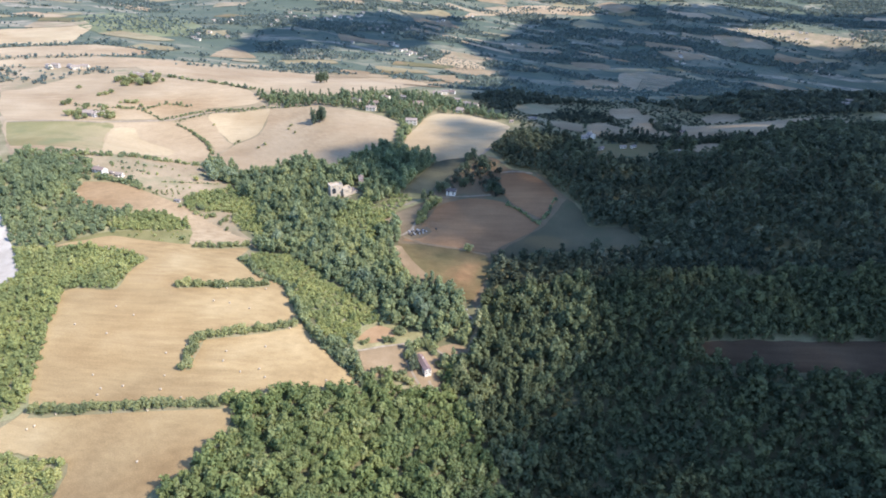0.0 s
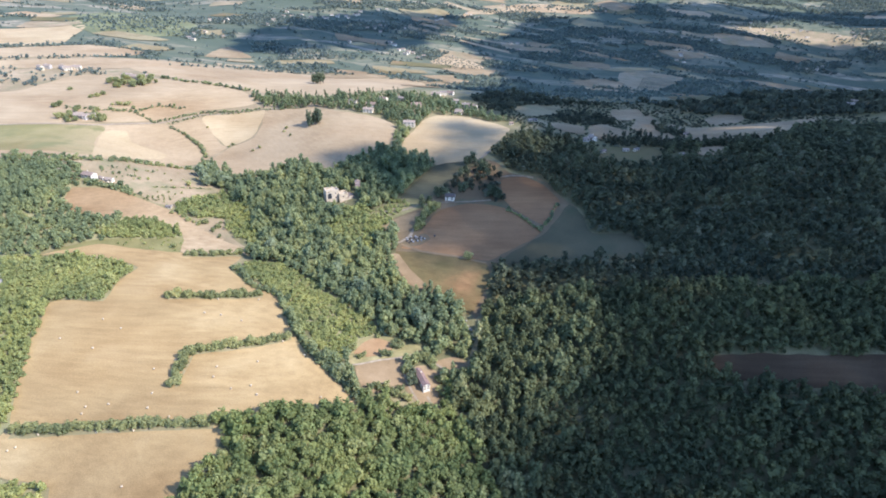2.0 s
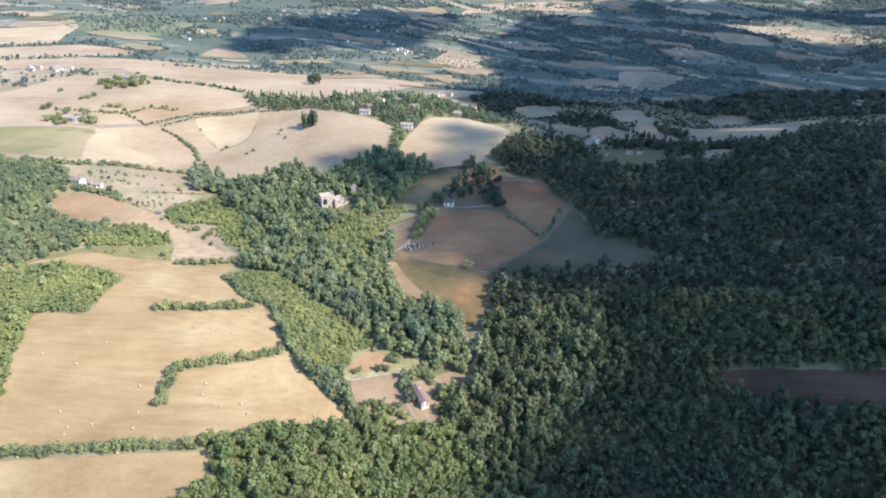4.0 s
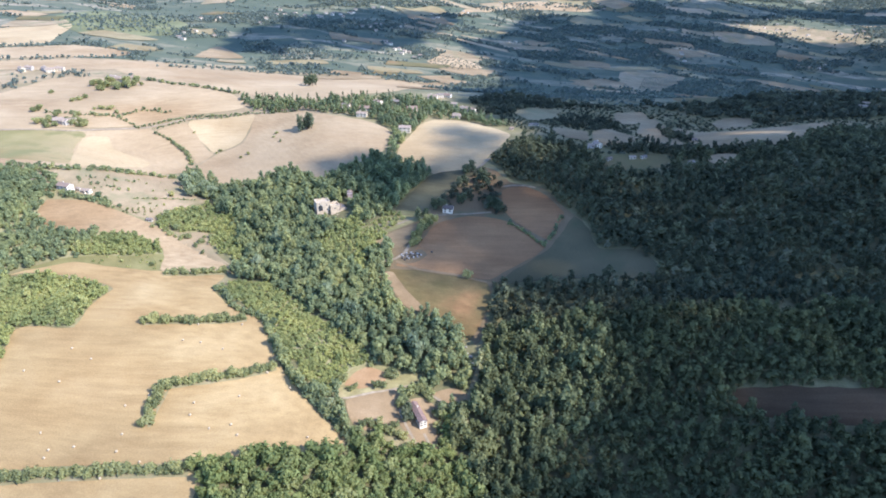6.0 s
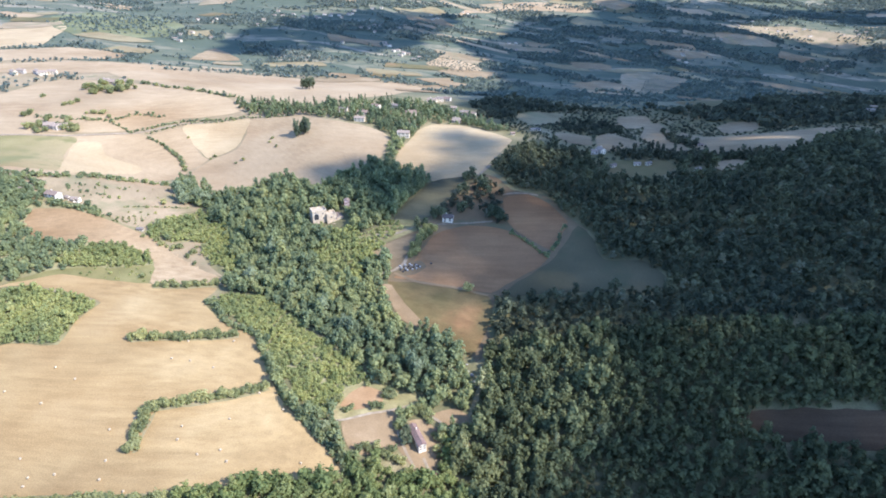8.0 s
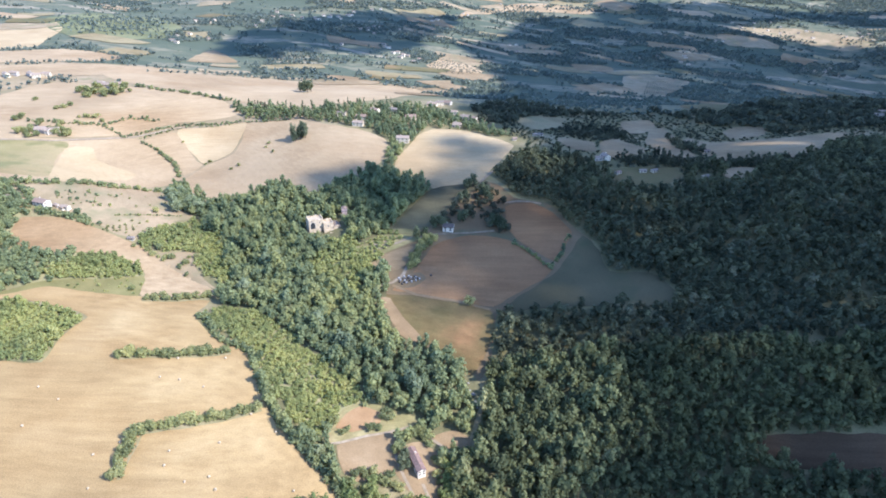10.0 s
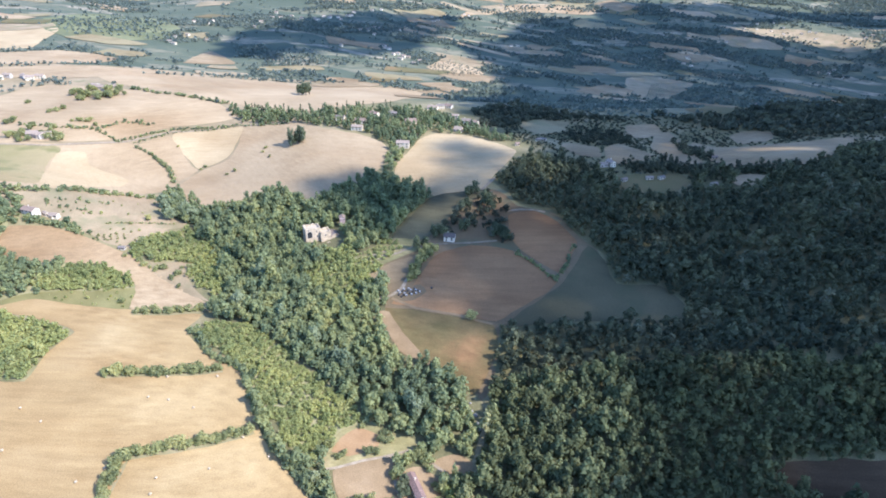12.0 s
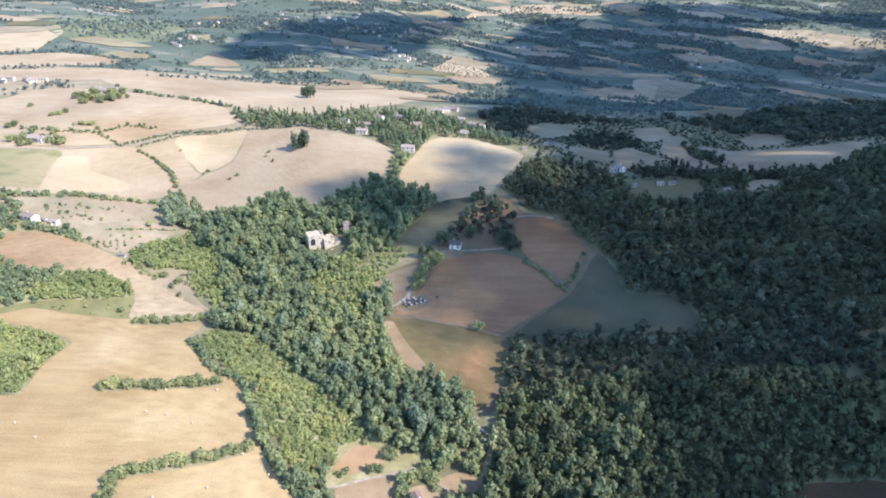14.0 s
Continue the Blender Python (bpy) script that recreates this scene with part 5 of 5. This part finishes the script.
KEEP = plain("cream_stone", (0.45, 0.355, 0.235), 0.3, 0.5, 0.9)


def arch_mesh(wide, high):
    """A round-headed stone rim; its flat dark face paints the shade of an opening."""
    bm = bmesh.new()
    edge = [(-wide / 2, 0), (wide / 2, 0)] + [(wide / 2 * math.cos(a * 0.3142), high - wide / 2 + wide / 2 * math.sin(a * 0.3142)) for a in range(11)]
    inner = [bm.verts.new((x, 0.03, z)) for x, z in edge]
    bm.faces.new(inner)
    outer = [bm.verts.new((x * 1.12, -0.06, z * 1.05)) for x, z in edge]
    rim = [bm.verts.new((x, -0.06, z)) for x, z in edge]
    n = len(edge)
    for k in range(n):
        m = (k + 1) % n
        for a, b in ((outer, rim), (rim, inner)):
            f = bm.faces.new((a[k], a[m], b[m], b[k]))
            f.material_index = 1
    me = bpy.data.meshes.new("arch")
    bm.to_mesh(me)
    bm.free()
    me.materials.append(PANE)
    me.materials.append(STONE)
    return me


def old_castle(x, y, turn):
    """A cream stone keep with a lower wing, a lean-to roof and terraces stepping down the slope."""
    ob = tagged(new("stone_keep"), "old cream stone keep rising out of the wood", "ruin")
    ob.matrix_basis = pose(x, y, height(x, y), 0, 0, turn) @ Matrix.Diagonal((0.95, 0.95, 0.96, 1))
    part("wall", broken_top(14.5, 11.0, 15.0, KEEP, 3), ob)
    wing = part("wing", broken_top(10.0, 10.0, 10.5, KEEP, 4), ob, "lower cream stone wing")
    wing.matrix_basis = pose(11.5, -3.5, 0)
    roof = part("wing_roof", roof_mesh(7.0, 11.0, 5.5, 7.6, TILE[1]), ob, "low pale tile roof")
    roof.matrix_basis = pose(20.0, -5.0, 0, 0, 0, 0)
    shed = part("outer_wing", gabled(7.0, 11.0, 5.5, 7.6, KEEP, "outer_wing"), ob, "low gabled stone wing")
    shed.matrix_basis = pose(20.0, -5.0, 0)
    for k in range(3):
        part("terrace_wall", block(16 - 2 * k, 0.9, 6.5 - k, KEEP, 14.0 + 3.5 * k, -10.5 - 4.5 * k, -2.0 - k, 0.1, "terrace_wall"), ob)
    # no real depth: the dark face stands in for shade inside the arch
    arch = part("arch", arch_mesh(4.6, 6.5), ob, "round arch in the wall, its shade a flat dark face")
    arch.matrix_basis = pose(-3.4, -5.56, 5.2)
    for x, z in ((3.4, 11.0), (-4.2, 13.0), (3.6, 6.0)):
        opening(ob, "window", x, -5.5, z, 0, 1.0, 1.5, near=False)
    for y, z in ((-2.0, 8.5), (2.4, 11.0)):
        opening(ob, "window", -7.25, y, z, -90, 1.0, 1.5, near=False)
    opening(ob, "window", 11.0, -8.5, 7.0, 0, 1.1, 1.6, near=False)


(kx, ky), = [(-118.3, 616.6)]
old_castle(kx, ky, 26)
house(tx, ty, 10, 5.0, 5.4, 9.5, 10.6, plain("pink_stone", (0.46, 0.33, 0.28), 0.25, 0.8), TILE[0], "small reddish stone tower in the wood", 2, False, name="tower_house", columns=1)
(hx, hy), = [(8, 596)]
house(hx, hy, 80, 7.5, 9.5, 4.2, 6.4, WALLS[0], plain("roof_tile_dark", (0.12, 0.09, 0.07), 0.35, 1.5, 0.9), "two-storey pale house with a broad grey roof")
(hx, hy), = [(-45, 806)]
house(hx, hy, 85, 9, 15, 6.4, 8.2, WALLS[1], TILE[1], "cream two-storey house at the pale field")
(hx, hy), (h2x, h2y) = [(180, 727), (172, 725)]
house(hx, hy, 20, 6.5, 10, 4.6, 6.4, WALLS[0], TILE[1], "white farmhouse at the edge of the wood")
house(h2x, h2y, 95, 5, 8, 3.4, 4.6, WALLS[2], TILE[1], "low stone barn beside the white farmhouse", 1, False, name="barn")

(hx, hy), = [(-285.5, 598.8)]
house(hx, hy, 85, 3.4, 5.5, 2.2, 3.0, WALLS[2], TILE[2], "low pale shed at the edge of the scrub", 1, False, name="shed")
for hx, hy in [(-366, 629), (-360, 627), (-410, 631)]:
    house(hx, hy, 60, 3.2, 6, 2.4, 3.3, WALLS[0], TILE[1], "low white farm shed beside the farmhouse", 1, False, "sheds of the white farm", name="shed")
r = random.Random(12)
for k, (hx, hy) in enumerate([(-105, 890), (-106, 865), (-133, 904), (-40, 895), (-12, 980), (-1, 988), (11, 997), (22, 870), (34, 914), (42, 906), (17, 935), (-64, 924), (-90, 919)]):
    house(hx, hy, r.uniform(60, 110), r.uniform(7, 8.5), r.uniform(10, 15), r.uniform(3.2, 5), r.uniform(5.6, 6.8), WALLS[k % 2], TILE[k % 3], "plastered hamlet house among trees", 2, True, "houses of the hamlet", columns=3, near=False)
for k, (hx, hy) in enumerate([(-523, 1050), (-507, 1042), (-504, 1055), (-535, 1058), (-657, 1099), (-672, 1109), (-706, 1100), (-698, 1108), (-647, 1109), (-497, 843), (-489, 843), (-504, 844)]):
    house(hx, hy, r.uniform(50, 120), r.uniform(7, 10), r.uniform(11, 17), r.uniform(4, 6), r.uniform(6.6, 7.8), WALLS[1 + k % 2], TILE[1], "pale upland house among trees", 2, True, "upland houses", columns=3, near=False)
for k, (hx, hy) in enumerate([(90, 807), (118, 829), (125, 830), (185, 690), (211, 692), (223, 692), (305, 761), (268, 672)]):
    house(hx, hy, r.uniform(50, 120), 4, r.uniform(4.5, 7), 2.6, 3.6, WALLS[1], TILE[k % 3], "small pale farm building in cloud shade", 1, False, "farm buildings beyond the wood")
for k, (hx, hy) in enumerate([(-455, 2122), (-509, 2220), (-557, 1918), (-653, 1915), (-362, 2227), (-349, 2334), (-239, 2434), (-209, 1785), (-161, 1773), (-162, 2096), (-22, 2523), (115, 2687), (-109, 1659), (-87, 1660), (796, 2173), (1302, 2813), (1428, 2794), (1451, 2739), (1521, 2712), (1679, 2603), (1097, 2595), (802, 3080), (1310, 2175), (659, 999), (646, 1399), (326, 3067), (191, 2096), (-209, 2019), (-425, 2254), (-603, 1635)]):
    for q in range(r.randint(2, 5)):
        house(hx + r.uniform(-60, 60), hy + r.uniform(-80, 80), r.uniform(40, 130), r.uniform(6, 8), r.uniform(8, 13), r.uniform(3.2, 5), r.uniform(5.4, 6.6), WALLS[q % 2], TILE[1], "far pale country house with a tile roof", 1, False, "far country houses", columns=2, near=False)

# ==== rocks by the stream ====
ROCK = plain("pale_rock", (0.3, 0.27, 0.22), 0.35, 1.0, 0.9)


def boulder(x, y, size, seed):
    """A worn pale boulder, half sunk in the ground."""
    bm = bmesh.new()
    bmesh.ops.create_icosphere(bm, subdivisions=3, radius=1)
    for v in bm.verts:
        v.co *= 1 + 0.35 * noise.noise(v.co * 1.3 + Vector((seed, 0, 0)))
        v.co.z *= 0.7
    me = bpy.data.meshes.new("boulder")
    bm.to_mesh(me)
    bm.free()
    me.materials.append(ROCK)
    ob = tagged(new("boulder", me), "pale worn boulder beside the stream", "rock", "boulders by the stream")
    ob.matrix_basis = pose(x, y, height(x, y) + size * 0.2, 0, 0, seed * 77) @ Matrix.Scale(size, 4)


for k, (x, y) in enumerate([(23, 411), (21, 414), (24, 405), (20, 420), (25, 401)]):
    boulder(x, y, (1.5, 1.0, 1.3, 0.8, 1.0)[k], k + 1.5)

# ==== bales and crates ====
STRAW = plain("straw", (0.45, 0.35, 0.22), 0.3, 3.0, 0.95)


def bale_mesh():
    """A round straw bale on its side, with softened rims and sunken ends."""
    bm = bmesh.new()
    rings = [(-0.62, 0.55), (-0.6, 0.68), (-0.5, 0.75), (0.5, 0.75), (0.6, 0.68), (0.62, 0.55), (0.57, 0.2)]
    loops = [[bm.verts.new((x, q * math.cos(k * 0.3927), 0.75 + q * math.sin(k * 0.3927))) for k in range(16)] for x, q in [(-0.57, 0.2)] + rings]
    for a, b in zip(loops, loops[1:]):
        for k in range(16):
            bm.faces.new((a[k], a[(k + 1) % 16], b[(k + 1) % 16], b[k]))
    bm.faces.new(loops[0][::-1])
    bm.faces.new(loops[-1])
    bmesh.ops.recalc_face_normals(bm, faces=bm.faces[:])
    me = bpy.data.meshes.new("straw_bale")
    bm.to_mesh(me)
    bm.free()
    me.materials.append(STRAW)
    return me


BALE = bale_mesh()
for x, y in [(-255, 399), (-237, 389), (-278, 380), (-183, 411), (-170, 410), (-197, 350), (-185, 358), (-155, 353), (-154, 343), (-139, 333), (-127, 337), (-121, 329), (-129, 361), (-117, 385), (-99, 373), (-80, 333), (-190, 329), (-216, 322), (-231, 316), (-171, 309), (-179, 431), (-148, 435), (-249, 370), (-153, 405)] + [(-267, 293), (-263, 295), (-253, 303), (-214, 301), (-190, 300), (-179, 260), (-149, 247), (-188, 317), (-231, 321), (-242, 333)]:
    ob = tagged(new("straw_bale", BALE), "round straw bale lying on the stubble", "bale", "round bales on the stubble")
    ob.matrix_basis = pose(x, y, height(x, y) + 0.08, 0, 0, random.uniform(0, 180)) @ Matrix.Scale(random.uniform(0.85, 1.0), 4)

WOODS = [plain("crate_white", (0.4, 0.37, 0.32), 0.15, 2, 0.7), plain("crate_dark", (0.07, 0.06, 0.05), 0.3, 2, 0.8)]


def crate(x, y, turn, paint, label):
    """A boxy slatted crate on two bearers, with an overhanging lid."""
    ob = tagged(new("crate"), label, "crate", "crates at the clearing")
    ob.matrix_basis = pose(x, y, height(x, y) + 0.16, 0, 0, turn)
    part("body", block(1.5, 1.2, 1.0, paint, 0, 0, 0.12, 0.05, "body"), ob)
    part("lid", block(1.66, 1.36, 0.12, paint, 0, 0, 1.12, 0.03, "lid"), ob)
    for u in (-0.5, 0.5):
        part("bearer", block(0.15, 1.2, 0.12, WOODS[1], u, 0, 0, 0.01, "bearer"), ob)
    for z in (0.35, 0.65, 0.95):
        part("slat", block(1.54, 1.24, 0.08, WOODS[1], 0, 0, z, 0.01, "slat"), ob)


q = random.Random(9)
for k, (x, y) in enumerate([(-31.8, 525.2), (-30.1, 527.0), (-28.2, 524.3), (-25.7, 527.3), (-23.5, 527.8), (-21.6, 525.8), (-19.5, 527.6), (-17.7, 526.8), (-16.3, 525.4), (-7.0, 529.4), (-26.7, 521.7), (-30.2, 520.6), (-33.4, 527.6), (-32.6, 523.0), (-29.0, 529.2), (-27.2, 525.6), (-25.2, 529.6), (-24.2, 524.2), (-22.6, 522.6), (-20.4, 529.2), (-19.2, 523.8), (-28.6, 522.4)]):
    dark = k % 2
    crate(x, y, q.uniform(0, 180), WOODS[dark], ("white crate standing on the trodden yard", "dark crate standing on the trodden yard")[dark])

# ==== clouds ====
def cloud(name, shade, gap, level, seed, share=1.0, rims=18.0, thin_over=(), thin_by=0.5):
    """A fair-weather cloud whose shade falls on the given stretch of land."""
    r = np.random.RandomState(seed)
    p = scatter(shade, gap, seed)
    rim = np.ones(len(p))
    for reach, thin in ((rims, 0.45), (rims * 2, 0.75)):
        for a in range(8):
            rim = np.where(inside(shade, p[:, 0] + reach * math.cos(a * 0.785), p[:, 1] + reach * math.sin(a * 0.785)), rim, np.minimum(rim, thin))
    for o in thin_over:
        rim = np.where(inside(o, p[:, 0], p[:, 1]), rim * thin_by, rim)
    p = p[r.uniform(size=len(p)) < share * rim]
    z = level + r.uniform(0, 60, len(p))
    d = (z - land(p[:, 0], p[:, 1])) / TO_SUN.z
    c = np.column_stack([p[:, 0] + TO_SUN.x * d, p[:, 1] + TO_SUN.y * d, z])
    s = gap * r.uniform(0.6, 1.0, len(p))
    V = (ICO_V[None] * s[:, None, None] * (1, 1, 0.7) + c[:, None]).reshape(-1, 3)
    F = (ICO_F[None] + (np.arange(len(p)) * 12)[:, None, None]).reshape(-1, 3)
    return tagged(new(name, mesh_of(name, V, F, CLOUD, smooth=True)), "white fair-weather cloud high above the valley", "cloud", kind="stuff")


cloud("cloud", [(77, 684), (54, 649), (12, 632), (-10, 585), (-4, 557), (61, 539), (46, 494), (66, 468), (110, 456), (155, 446), (170, 400), (152, 362), (122, 338), (94, 312), (74, 280), (62, 195), (256, 188), (933, 942), (1900, 2102), (1667, 2500), (1400, 2640), (1215, 2725), (1229, 2788), (1568, 2926), (1906, 2813), (2074, 2787), (2549, 3246), (769, 3227), (640, 2859), (345, 2876), (197, 2277), (34, 1972), (118, 1682), (134, 1373), (-10, 1168), (33, 939), (90, 847), (121, 756)], 25, 1100, 1, thin_over=([(294, 979), (350, 942), (440, 959), (555, 900), (491, 795), (367, 706), (292, 735), (241, 757)],), thin_by=0.78)
cloud("cloud", [(-521, 1473), (-551, 1691), (-478, 1860), (-425, 2254), (-288, 2405), (-46, 2625), (88, 2576), (-35, 2001), (-77, 1788), (-198, 1635), (-328, 1583), (-412, 1485)], 28, 1100, 2, 0.95)
cloud("cloud", [(-152, 714), (-146, 748), (-112, 756), (-72, 744), (-49, 718), (-36, 699), (-5, 705), (21, 690), (14, 641), (-22, 623), (-39, 607), (-60, 588), (-75, 607), (-98, 649), (-125, 674), (-157, 692)], 12, 1100, 3, 0.75, 9.0)
cloud("cloud", [(-10, 838), (22, 838), (84, 775), (72, 715), (44, 672), (10, 652), (-16, 668), (-12, 745)], 7, 1100, 5, 0.7, 10.0)
cloud("cloud", [(-32, 550), (-23, 581), (-43, 594), (-49, 610), (12, 638), (71, 649), (75, 577), (98, 549), (91, 516), (56, 486), (40, 477), (10, 477), (-19, 482), (-30, 510), (-29, 529)], 10, 1100, 4, 0.74, 4.0)
cloud("cloud", [(58, 462), (110, 456), (155, 446), (170, 400), (152, 362), (122, 338), (94, 312), (74, 280), (62, 195), (0, 195), (2, 280), (20, 312), (46, 338), (76, 362), (94, 392), (96, 430)], 10, 1100, 6, 0.74, 14.0)
